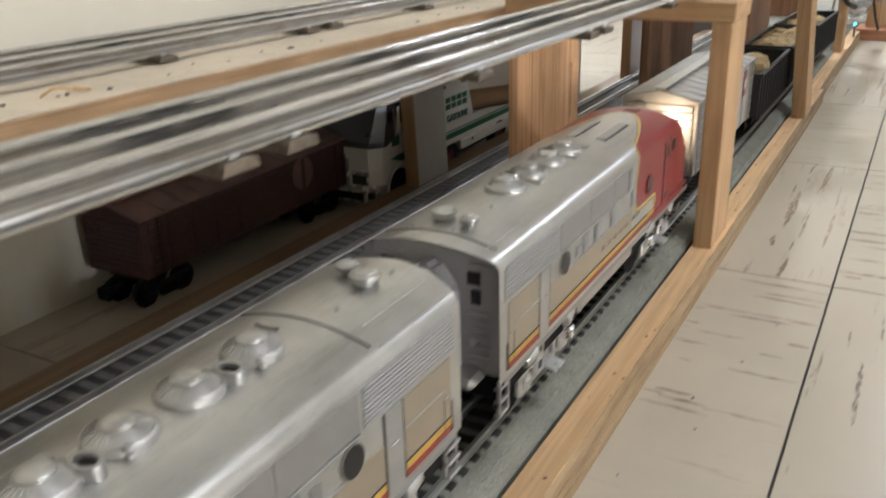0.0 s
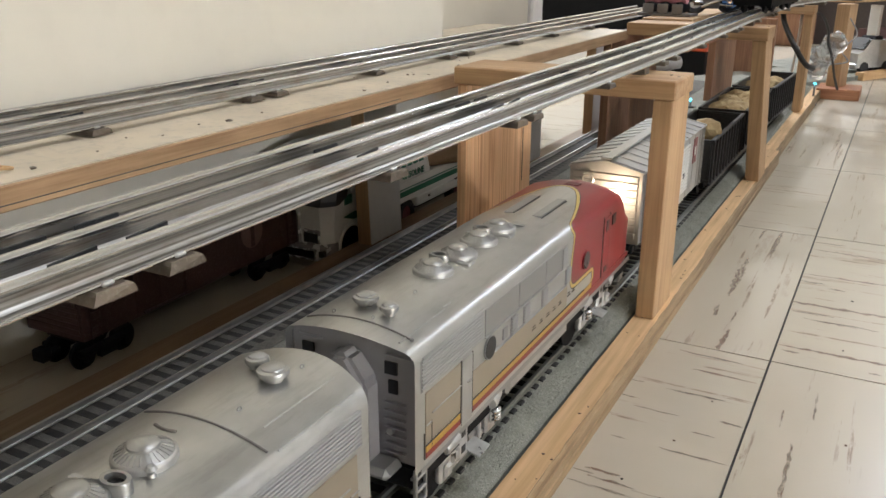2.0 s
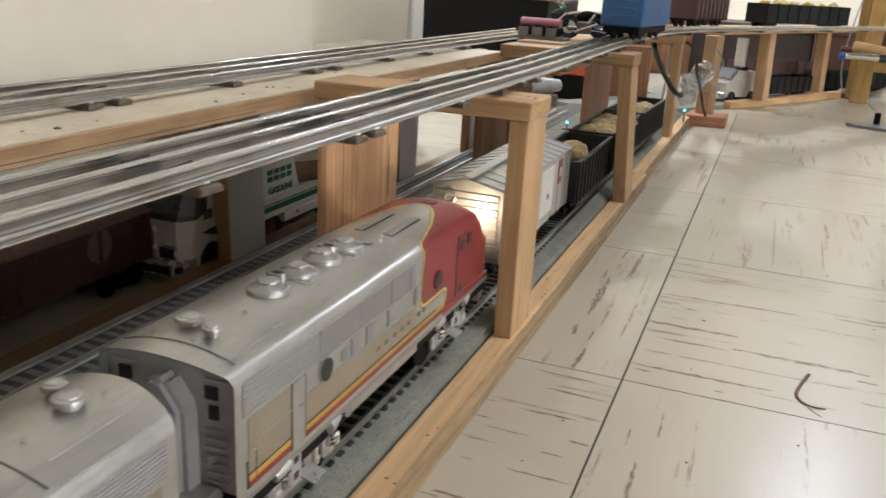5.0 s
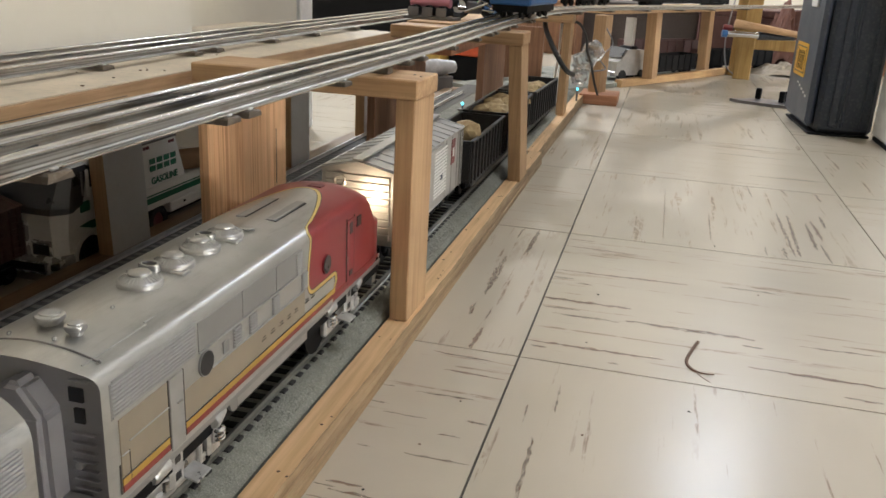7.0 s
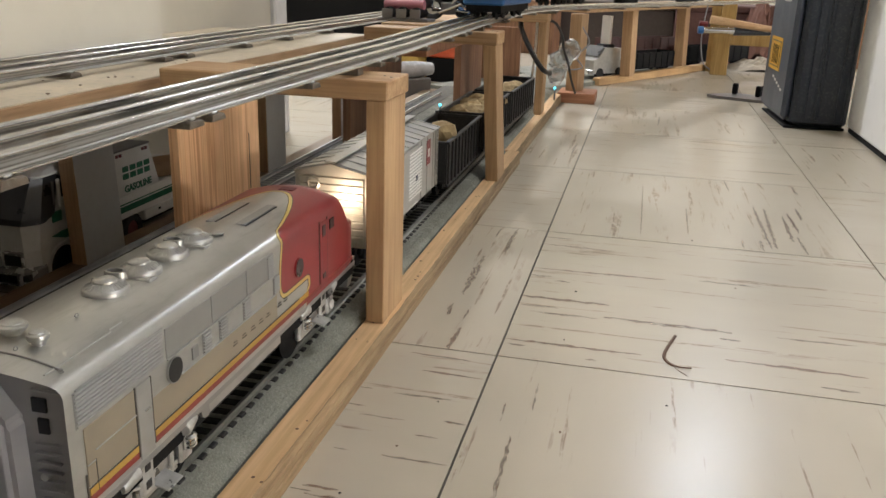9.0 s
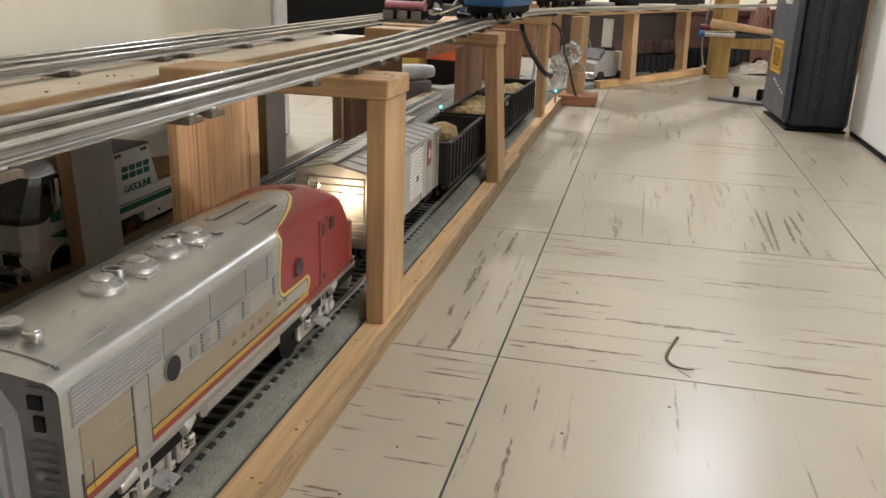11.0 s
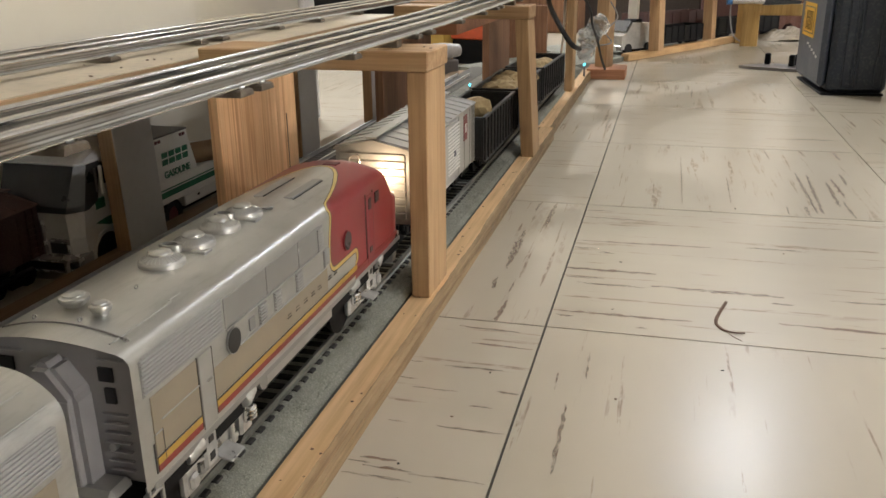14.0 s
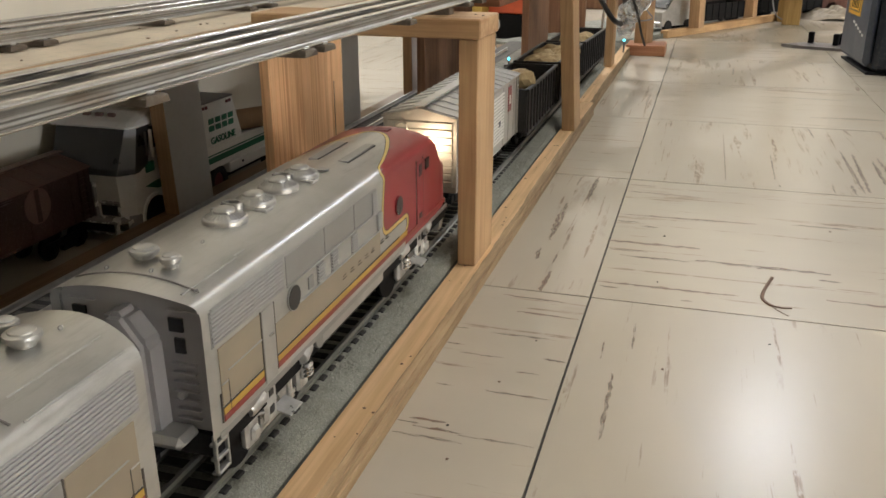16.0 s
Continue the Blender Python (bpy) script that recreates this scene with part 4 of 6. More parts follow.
        for ye, s in ends:
            st, y0 = bmesh.new(), ye + s * 0.0065
            for a0, a1 in ((-0.0045, -0.0033), (0.0033, 0.0045)):
                box(st, sx * 0.0290 - 0.0009, sx * 0.0290 + 0.0009, y0 + a0, y0 + a1, Z(0.0440), Z(0.0610), 0.0003)
            for zz in (0.0440, 0.0500, 0.0560):
                box(st, sx * 0.0290 - 0.0022, sx * 0.0290 + 0.0009, y0 - 0.0045, y0 + 0.0045, Z(zz), Z(zz + 0.0014), 0.0003)
            part("step_ladder", st, SILVER, o)
    # roof
    for yf in (0.0705, 0.0955, 0.1190, 0.1420):
        fan(0, yf, 0.0096, Z(roof_z(0) + 0.0002), o)
    for yf in (0.0850, 0.1325):
        st = part("exhaust_pipe", lathe(bmesh.new(), [(1.0, 0.116), (1.0, 0.1214), (0.95, 0.1220), (0.66, 0.1220), (0.64, 0.1200), (0, 0.1200)], seg=18, m=Matrix.Translation((-0.0048, yf, Z(0))) @ Matrix.Diagonal((0.0052, 0.0036, 1, 1))), SILVER_GREY, o, smooth=True)
        part("mouth", lathe(bmesh.new(), [(0.64, 0.1202), (0, 0.1202)], seg=14, m=Matrix.Translation((-0.0048, yf, Z(0))) @ Matrix.Diagonal((0.0051, 0.0035, 1, 1))), DARKWIN, st, "dark pipe mouth")
        part("bracket", box(B(0.0040, 0.0112, yf + 0.0005, yf + 0.0030, Z(0.1165), Z(0.1192), 0.0004), 0.0095, 0.0110, yf + 0.0010, yf + 0.0075, Z(0.1160), Z(0.1188), 0.0004), SILVER, st)
        part("lifting_eye", lathe(bmesh.new(), [(0.0014, 0), (0.0009, 0.0010), (0.0018, 0.0022), (0.0011, 0.0034), (0, 0.0036)], (-0.0085, yf - 0.009, Z(0.1182)), 10), SILVER, st, smooth=True)
    part("roof_hatch", B(-0.0125, 0.0125, 0.0570, 0.1530, Z(0.1130), Z(0.1171), 0.0004), SILVER_GREY, o)
    for xf, yf, r in ((-0.0062, 0.0235, 0.0056), (0.0078, 0.0192, 0.0040)) if nose else ((-0.0022, 0.0150, 0.0057), (0.0090, 0.0098, 0.0043)):
        v = part("roof_vent", lathe(bmesh.new(), [(r * 0.62, -0.003), (r * 0.62, 0.0010), (r * 0.70, 0.0014), (r * 0.88, 0.0016), (r * 0.88, 0.0021), (r * 0.99, 0.0024), (r, 0.0032), (r * 0.95, 0.0039), (r * 0.72, 0.0043), (r * 0.68, 0.0048), (r * 0.45, 0.0053), (0, 0.0055)],
                 (xf, yf, Z(roof_z(xf))), 22), SILVER, o, "polished mushroom vent", smooth=True)
    for xf, yf in ((0.0062, 0.0430), (0.0050, 0.0112), (-0.0140, 0.0116), (0.0250, 0.0075)) if nose else ((-0.0064, 0.0372), (-0.0060, 0.0040), (0.0147, 0.0012)):
        ring = [(0.0007 + 0.00024 * math.cos(a), 0.00024 * math.sin(a)) for a in (2 * math.pi * k / 6 for k in range(7))]
        part("lifting_eye", lathe(bmesh.new(), ring, seg=12, m=Matrix.Translation((xf, yf, Z(roof_z(xf) + 0.0010))) @ pose(0, 0, 0, 90, 0, 65)), SILVER_GREY, o, smooth=True)
    ya = 0.0085 if nose else 0.0470
    p = [(x, ya, Z(roof_z(x) + 0.0001)) for x in np.linspace(-0.0252, 0.0252, 17)]
    part("roof_seam", sweep(bmesh.new(), circle(0.00045, 6), p), GREYMETAL, o, smooth=True)
    for x0, y0, y1 in (((0.0219, 0.0030, 0.0408), (0.0207, 0.0412, 0.0490)) if nose else ((-0.0173, 0.0008, 0.0390), (-0.0268, 0.0030, 0.0440))):
        part("roof_seam", sweep(bmesh.new(), circle(0.0004, 6), [(x0, y0, Z(roof_z(x0))), (x0, y1, Z(roof_z(x0)))]), SILVER, o)
    if not nose:
        # thin dark crescent bead on the roof near the first fan
        p = [(0.0120 - 0.0100 * k / 6, 0.0550 + 0.0016 * math.sin(k / 6 * 2.4), Z(roof_z(0.0120 - 0.0100 * k / 6) + 0.0001)) for k in range(7)]
        part("roof_groove", sweep(bmesh.new(), circle(0.00060, 6), p), GREYMETAL, o, smooth=True)
    if nose:
        for x0 in (-0.0110, 0.0060):
            part("roof_slot", B(x0, x0 + 0.0055, 0.1750, 0.2150, Z(0.1150), Z(roof_z(x0 + 0.0025) + 0.0006), 0.0003), SILVER_GREY, o)
            part("roof_gap", B(x0 + 0.0055, x0 + 0.0062, 0.1750, 0.2150, Z(0.1150), Z(roof_z(x0 + 0.006) + 0.0004)), DARKWIN, o)
        part("roof_recess", B(-0.0020, 0.0070, 0.2490, 0.2560, Z(0.1160), Z(0.1189), 0.0002), MAROON, o, "dark roof opening")
        part("horn", lathe(bmesh.new(), [(0, 0), (0.003, 0), (0.004, 0.0012), (0, 0.0016)], (0.0060, 0.1560, Z(0.1183)), 12), SILVER, o, smooth=True)
        hl = part("headlight", R((0, 0.3170, Z(0.0855)), (0, 0.3215, Z(0.0845)), 0.0055, 20), CABRED, o)
        part("bulb", lathe(bmesh.new(), [(0, -0.003), (0.003, -0.001), (0.0036, 0.001), (0, 0.003)], seg=14, m=Matrix.Translation((0, 0.3225, Z(0.0845))) @ pose(0, 0, 0, 90, 0, 0)), BULB, hl, "lit headlight bulb", smooth=True)
        part("pilot", extrude(bmesh.new(), [(-0.0240, Z(0.0400)), (0.0240, Z(0.0400)), (0.0270, Z(0.0610)), (-0.0270, Z(0.0610))], 1, 0.2980, 0.3060), SILVER, o)
        part("coupler", box(B(-0.0035, 0.0035, 0.300, 0.322, Z(0.0440), Z(0.0490), 0.001), -0.0060, 0.0060, 0.320, 0.328, Z(0.0425), Z(0.0510), 0.0015), BLACK, o)
    return o


diesel("diesel_locomotive", 0.2540, 0, True, "silver streamlined toy diesel locomotive with a red nose and lit headlight")
diesel("diesel_booster", 0.2215, 180, False, "silver streamlined toy diesel booster unit coupled behind the locomotive")
head = bpy.data.lights.new("headlight_light", "SPOT")
head.energy, head.color, head.spot_size, head.spot_blend, head.shadow_soft_size = 0.09, (1.0, 0.76, 0.50), radians(120), 0.6, 0.003
new("headlight_light", head).matrix_world = look((CX, 0.2540 + 0.3275, 0.0850), (CX, 0.70, 0.095))


# ---- freight cars on the lower track ----
def car_truck(parent, y, w=0.0165, z=RAIL_Z, silver=False):
    for sx in (-1, 1):
        f = part("truck_frame", box(B(sx * w - 0.002, sx * w + 0.002, y - 0.022, y + 0.022, 0.009, 0.014, 0.0008),
                 sx * w - 0.0026, sx * w + 0.0026, y - 0.007, y + 0.007, 0.004, 0.013, 0.0008), BLACK, parent)
        for dy in (-0.0165, 0.0165):
            part("journal_box", B(sx * (w + 0.001) - 0.0025, sx * (w + 0.001) + 0.0025, y + dy - 0.0035, y + dy + 0.0035, 0.0055, 0.0125, 0.0008), BLACK, f)
            part("wheel", lathe(bmesh.new(), [(0, -0.002), (0.0085, -0.002), (0.0100, 0.001), (0.0100, 0.0025), (0, 0.0025)], seg=18,
                 m=Matrix.Translation((sx * (w - 0.0045), y + dy, 0.0092)) @ pose(0, 0, 0, 0, 90, 0)), BLACK, f, smooth=True)


def boxcar(name, x, y0, length, w, z_low, z_eave, z_ridge, base, mat, roofmat, label, turn=0.0, ends=9, emblem=None, bogie=0.036):
    """House car: ribbed roof with running board, ribbed ends, side door, ladders; local y runs along the car."""
    o = thing(name, x, y0, base, label, "freight car", "freight cars", turn=turn)
    h = w / 2
    part("body", extrude(bmesh.new(), [(-h, z_low), (h, z_low), (h, z_eave), (0, z_ridge), (-h, z_eave)], 1, 0, length), mat, o)
    rf = bmesh.new()
    extrude(rf, [(-h - 0.001, z_eave - 0.0006), (-h - 0.001, z_eave + 0.0006), (0, z_ridge + 0.0012), (h + 0.001, z_eave + 0.0006), (h + 0.001, z_eave - 0.0006), (0, z_ridge)], 1, -0.001, length + 0.001)
    roof = part("roof", rf, roofmat, o)
    n = 13
    ang = math.degrees(math.atan2(z_ridge - z_eave, h))
    slope = math.hypot(h, z_ridge - z_eave)
    for sx in (-1, 1):
        bm = B(0.002, slope + 0.0008, -0.0010, 0.0010, 0, 0.0010, 0.0004, m=pose(0, 0, z_ridge + 0.0008, 0, ang, 0))
        if sx < 0:
            bmesh.ops.transform(bm, matrix=pose(0, 0, 0, 0, 0, 180), verts=bm.verts[:])
        f = part("roof_rib", bm, roofmat, roof)
        f.matrix_basis = pose(0, 0.003, 0)
        for k in range(1, n):
            share("roof_rib", f, pose(0, 0.003 + k * (length - 0.006) / (n - 1), 0), roof)
    part("running_board", B(-0.0042, 0.0042, -0.002, length + 0.002, z_ridge + 0.0022, z_ridge + 0.0034, 0.0003), roofmat, roof)
    for ye, s in ((0, -1), (length, 1)):
        f = None
        for k in range(ends):
            z = z_low + 0.004 + k * (z_eave - z_low - 0.006) / ends
            f = part("end_rib", B(-h * 0.9, h * 0.9, min(ye, ye + s * 0.0012), max(ye, ye + s * 0.0012), z, z + (z_eave - z_low) / ends * 0.80, 0.0005), mat, o)
        part("brake_wheel", lathe(bmesh.new(), [(0.0040, -0.0006), (0.0050, 0), (0.0040, 0.0006), (0.0034, 0)], seg=16, m=Matrix.Translation((-h * 0.45, ye + s * 0.0035, z_eave - 0.008)) @ pose(0, 0, 0, 90, 0, 0)), mat, o, smooth=True)
    for sx in (-1, 1):
        X = lambda a, b: (min(sx * (h + a), sx * (h + b)), max(sx * (h + a), sx * (h + b)))
        part("side_door", B(*X(-0.0005, 0.0012), length * 0.40, length * 0.62, z_low + 0.002, z_eave - 0.004, 0.0004), mat, o)
        for zz in (z_low + 0.001, z_eave - 0.0035):
            part("door_track", B(*X(-0.0003, 0.0018), length * 0.22, length * 0.64, zz, zz + 0.0014, 0.0003), mat, o)
        r0 = part("rivet_strip", B(*X(-0.0003, 0.0005), -0.0005, 0.0005, z_low + 0.001, z_eave - 0.002), mat, o)
        r0.matrix_basis = pose(0, length * 0.10, 0)
        for q in (0.20, 0.30, 0.70, 0.80, 0.90):
            share("rivet_strip", r0, pose(0, length * q, 0), o)
        for yl in (0.006, length - 0.014):
            lad = bmesh.new()
            for yy in (yl, yl + 0.0075):
                box(lad, *X(0.0002, 0.0014), yy, yy + 0.0007, z_low, z_eave - 0.001)
            for k in range(7):
                box(lad, *X(0.0004, 0.0013), yl, yl + 0.008, z_low + 0.002 + k * (z_eave - z_low - 0.004) / 7, z_low + 0.0027 + k * (z_eave - z_low - 0.004) / 7)
            part("ladder", lad, mat, o)
        if emblem == "white_car":
            for k in range(14):
                part("lettering_bar", B(*X(0.0004, 0.0016), length * 0.50, length * 0.695, z_low + 0.0085 + 0.0030 * k, z_low + 0.0103 + 0.0030 * k, 0.0003), TRUCKWHITE, o)
            part("lettering_bar", B(*X(0.0004, 0.0018), length * 0.600, length * 0.625, z_low + 0.022, z_low + 0.027), NAVY_LT, o)
            part("emblem", B(*X(-0.0002, 0.0005), length * 0.790, length * 0.850, z_eave - 0.028, z_eave - 0.005, 0.0002), CABRED, o, "small red emblem")
            part("emblem_field", B(*X(-0.0002, 0.0007), length * 0.808, length * 0.832, z_eave - 0.021, z_eave - 0.013), TRUCKWHITE, o)
        if emblem == "round":
            part("emblem", R((sx * h, length * 0.74, (z_low + z_eave) / 2 + 0.006), (sx * (h + 0.0006), length * 0.74, (z_low + z_eave) / 2 + 0.006), 0.0130, 28), BROWN_LT, o, "faded round emblem")
            part("emblem_bar", B(*X(0.0004, 0.0009), length * 0.74 - 0.0022, length * 0.74 + 0.0022, (z_low + z_eave) / 2 - 0.006, (z_low + z_eave) / 2 + 0.018), mat, o)
    part("floor_frame", B(-h * 0.55, h * 0.55, 0.004, length - 0.004, z_low - 0.0045, z_low, 0.0006), BLACK, o)
    car_truck(o, bogie), car_truck(o, length - bogie)
    for ye, s in ((0, -1), (length, 1)):
        part("coupler", box(B(-0.003, 0.003, min(ye, ye + s * 0.012), max(ye, ye + s * 0.012), 0.012, 0.017, 0.0008),
             -0.005, 0.005, min(ye + s * 0.008, ye + s * 0.016), max(ye + s * 0.008, ye + s * 0.016), 0.0105, 0.019, 0.001), BLACK, o)
    return o


boxcar("silver_boxcar", CX - 0.0065, 0.6060, 0.2180, 0.0560, 0.0195, 0.0745, 0.0805, RAIL_Z, CARSILVER, CARSILVER,
       "weathered silver toy boxcar with ribbed roof and white side lettering", emblem="white_car")
boxcar("brown_boxcar", -0.4297, 0.3280, 0.2270, 0.0520, 0.0235, 0.0628, 0.0700, 0.0, BROWN, BROWNROOF,
       "dark oxide brown toy boxcar parked on the floor tiles", turn=1.4, emblem="round", bogie=0.024)


def rock(name, x, y, z, r, seed, label, flat=0.7):
    rng = random.Random(seed)
    bm = bmesh.new()
    bmesh.ops.create_icosphere(bm, subdivisions=2, radius=r)
    for v in bm.verts:
        k = 1 + 0.35 * noise.noise(v.co * (1.4 / r) + Vector((seed * 3.1, 0, 0)))
        v.co = Vector((v.co.x * k, v.co.y * k * 1.15, v.co.z * k * flat))
    o = part(name, bm, ROCK)
    o.matrix_world = pose(x, y, z, rng.uniform(-15, 15), rng.uniform(-15, 15), rng.uniform(0, 360))
    return tagged(o, label, "rock", "ore rocks")


def gondola(x, y0, length, label, turn=0.0):
    o = thing("hopper_car", x, y0, RAIL_Z, label, "freight car", "freight cars", turn=turn)
    h, z0, z1 = 0.0262, 0.0140, 0.0545
    part("car_floor", B(-h, h, 0, length, z0, z0 + 0.0025), HOPPER, o)
    for sx in (-1, 1):
        x0, x1 = sorted((sx * h, sx * (h - 0.0015)))
        s = part("side_wall", B(x0, x1, 0, length, z0 + 0.0026, z1, 0.0003), HOPPER, o)
        x0, x1 = sorted((sx * (h - 0.002), sx * (h + 0.0022)))
        part("top_rail", B(x0, x1, -0.0005, length + 0.0005, z1 + 0.0001, z1 + 0.0028, 0.0006), HOPPER, s)
        x0, x1 = sorted((sx * h + sx * 0.0001, sx * (h + 0.0022)))
        r0 = part("side_post", B(x0, x1, -0.0013, 0.0013, z0 - 0.002, z1, 0.0005), HOPPER, s)
        r0.matrix_basis = pose(0, 0.004, 0)
        n = 11
        for k in range(1, n):
            share("side_post", r0, pose(0, 0.004 + k * (length - 0.008) / (n - 1), 0), s)
        part("side_sill", B(min(sx * (h - 0.001), sx * (h + 0.0018)), max(sx * (h - 0.001), sx * (h + 0.0018)), 0, length, z0 - 0.003, z0 - 0.0002, 0.0005), HOPPER, s)
    for ye in (0.0002, length - 0.0017):
        part("end_wall", B(-h + 0.0016, h - 0.0016, ye, ye + 0.0015, z0 + 0.0026, z1), HOPPER, o)
        part("end_rail", B(-h, h, ye - 0.001, ye + 0.0025, z1 + 0.0002, z1 + 0.0024, 0.0005), HOPPER, o)
    car_truck(o, 0.03), car_truck(o, length - 0.03)
    for ye, s in ((0, -1), (length, 1)):
        part("coupler", B(-0.003, 0.003, min(ye, ye + s * 0.012), max(ye, ye + s * 0.012), 0.012, 0.017, 0.0008), HOPPER, o)
    return o


gondola(CX, 0.8430, 0.172, "black ribbed toy hopper car with tan rocks inside")
gondola(CX, 1.0330, 0.190, "black ribbed toy hopper car filled with tan rocks")
gondola(CX + 0.002, 1.2410, 0.190, "black ribbed toy hopper car behind the trestle", turn=-2)
rock("ore_rock", CX + 0.0130, 0.880, RAIL_Z + 0.0590, 0.0135, 1, "large tan rock lying in the black hopper car", 0.95)
rock("ore_rock", CX - 0.0060, 0.884, RAIL_Z + 0.0420, 0.0165, 4, "tan rock lying in the black hopper car", 0.9)
rock("ore_rock", CX - 0.006, 0.985, RAIL_Z + 0.0310, 0.016, 2, "tan rock lying in the black hopper car")
for k in range(12):
    rock("ore_rock", CX + 0.013 * math.sin(k * 2.4), 1.050 + 0.014 * k, RAIL_Z + 0.0480, 0.0145, 10 + k, "tan rock heaped in the black hopper car")
for k in range(5):
    rock("ore_rock", CX + 0.010 * math.sin(k * 2.1), 1.262 + 0.033 * k, RAIL_Z + 0.0420, 0.017, 40 + k, "tan rock heaped in the black hopper car")


# ---- toy truck on the floor ----
def letters(text, width, height):
    """The word as a thin solid, centred on x, its foot on y = 0, facing z."""
    cu = bpy.data.curves.new("word", "FONT")
    cu.body, cu.extrude, cu.offset, cu.resolution_u = text, 0.06, 0.02, 3
    ob = bpy.data.objects.new("word", cu)
    bpy.context.scene.collection.objects.link(ob)
    me = bpy.data.meshes.new_from_object(ob.evaluated_get(bpy.context.evaluated_depsgraph_get()))
    bpy.data.objects.remove(ob)
    bm = bmesh.new()
    bm.from_mesh(me)
    xs, ys = [v.co.x for v in bm.verts], [v.co.y for v in bm.verts]
    for v in bm.verts:
        v.co = Vector(((v.co.x - (min(xs) + max(xs)) / 2) * width / (max(xs) - min(xs)), (v.co.y - min(ys)) * height / (max(ys) - min(ys)), 0.0005 if v.co.z > 0 else -0.0002))
    return bm


def toy_truck(x, y):
    """White box truck; local y runs back from the front of the cab."""
    o = thing("toy_truck", x, y, 0, "white toy box truck with green stripes parked on the floor", "toy truck")
    h = 0.0365

    def plan(bm, rows):
        """Stacks outlines with cut front corners: (z, front y, half width, cut, back y) from the foot up."""
        rings = [[bm.verts.new(v) for v in ((-w + c, f, z), (w - c, f, z), (w, f + c * 1.25, z), (w, b, z), (-w, b, z), (-w, f + c * 1.25, z))] for z, f, w, c, b in rows]
        for a, b in zip(rings, rings[1:]):
            for k in range(6):
                bm.faces.new((a[k], a[(k + 1) % 6], b[(k + 1) % 6], b[k]))
        bm.faces.new(rings[0][::-1]), bm.faces.new(rings[-1])
        return bm

    cab = part("cab", plan(bmesh.new(), [(0.0140, 0.004, h, 0.0075, 0.085), (0.0350, 0.003, h, 0.0075, 0.085), (0.0560, 0.004, h - 0.0002, 0.0090, 0.085), (0.0595, 0.0050, h - 0.0005, 0.0100, 0.085),
                                             (0.0900, 0.0190, 0.0338, 0.0060, 0.085)]), TRUCKWHITE, o)
    part("windscreen", plan(bmesh.new(), [(0.0555, 0.0020, h + 0.0022, 0.0085, 0.0180), (0.0600, 0.0032, h + 0.0022, 0.0085, 0.0300), (0.0898, 0.0168, 0.0368, 0.0055, 0.0400)]), SMOKED, cab, "black windscreen wrapped round the corners")
    part("roof_visor", plan(bmesh.new(), [(0.0899, 0.0140, 0.0385, 0.0045, 0.083), (0.0915, 0.0130, 0.0385, 0.0045, 0.083), (0.0940, 0.0200, 0.0365, 0.0045, 0.083), (0.0985, 0.0420, 0.0320, 0.0050, 0.080)]), TRUCKWHITE, cab, "white cab roof")
    part("cowl", B(-0.0300, -0.0040, 0.0010, 0.0060, 0.0520, 0.0556, 0.0008), SMOKED, cab, "black wiper cowl")
    for k in (-1, 0, 1):
        part("marker_lamp", B(k * 0.0115 - 0.0030, k * 0.0115 + 0.0030, 0.0280, 0.0310, 0.0955, 0.0985), BROWNROOF, cab)
    for sx in (-1, 1):
        X = lambda a, b: (min(sx * (h + a), sx * (h + b)), max(sx * (h + a), sx * (h + b)))
        part("side_window", B(*X(-0.003, 0.0006), 0.042, 0.056, 0.070, 0.087, 0.0004), DARKWIN, cab, "dark side window")
        mr = part("mirror", B(*X(0.0030, 0.0050), 0.0330, 0.0365, 0.0640, 0.0865, 0.0008), TRUCKWHITE, cab)
        part("mirror_glass", B(*X(0.0012, 0.0028), 0.0300, 0.0320, 0.0660, 0.0850, 0.0005), GREYMETAL, mr)
        part("side_decal", extrude(bmesh.new(), [(0.0260, 0.0415), (0.0420, 0.0365), (0.0800, 0.0365), (0.0800, 0.0430), (0.0380, 0.0430)], 0, *X(-0.001, 0.0006)), GREEN, cab, "green side flash")
        part("side_decal", B(*X(-0.001, 0.0006), 0.0290, 0.0400, 0.0520, 0.0600), GREEN, cab)
        part("wheel_arch", lathe(bmesh.new(), [(0.0160, -0.001), (0.0190, -0.001), (0.0190, 0.0014), (0.0160, 0.0014)], seg=24, m=Matrix.Translation((sx * h, 0.0365, 0.0155)) @ pose(0, 0, 0, 0, 90, 0)), TRUCKWHITE, cab)
        part("wheel_well", R((sx * (h - 0.006), 0.0365, 0.0155), (sx * (h + 0.0004), 0.0365, 0.0155), 0.0165, 24), DARKWIN, cab)
    # chrome radiator in the middle, headlamp panels and corner lamps beside it
    gr = part("grille", box(box(box(B(-0.0085, -0.0072, 0.0000, 0.0040, 0.0210, 0.0490, 0.0005), 0.0072, 0.0085, 0.0000, 0.0040, 0.0210, 0.0490, 0.0005),
              -0.0085, 0.0085, 0.0000, 0.0040, 0.0477, 0.0490, 0.0005), -0.0085, 0.0085, 0.0000, 0.0040, 0.0205, 0.0218, 0.0005), PLATED, cab, "chrome framed radiator")
    part("grille_mesh", B(-0.0070, 0.0070, 0.0016, 0.0036, 0.0220, 0.0476), GREYMETAL, gr)
    for sx in (-1, 1):
        a, b = sorted((sx * 0.0125, sx * 0.0288))
        hp = part("headlamp_panel", B(a, b, 0.0006, 0.0034, 0.0232, 0.0352, 0.0006), PLATED, cab, "chrome headlamp panel")
        part("headlamp", B(a + 0.0010, b - 0.0010, 0.0000, 0.0012, 0.0245, 0.0325), SMOKED, hp)
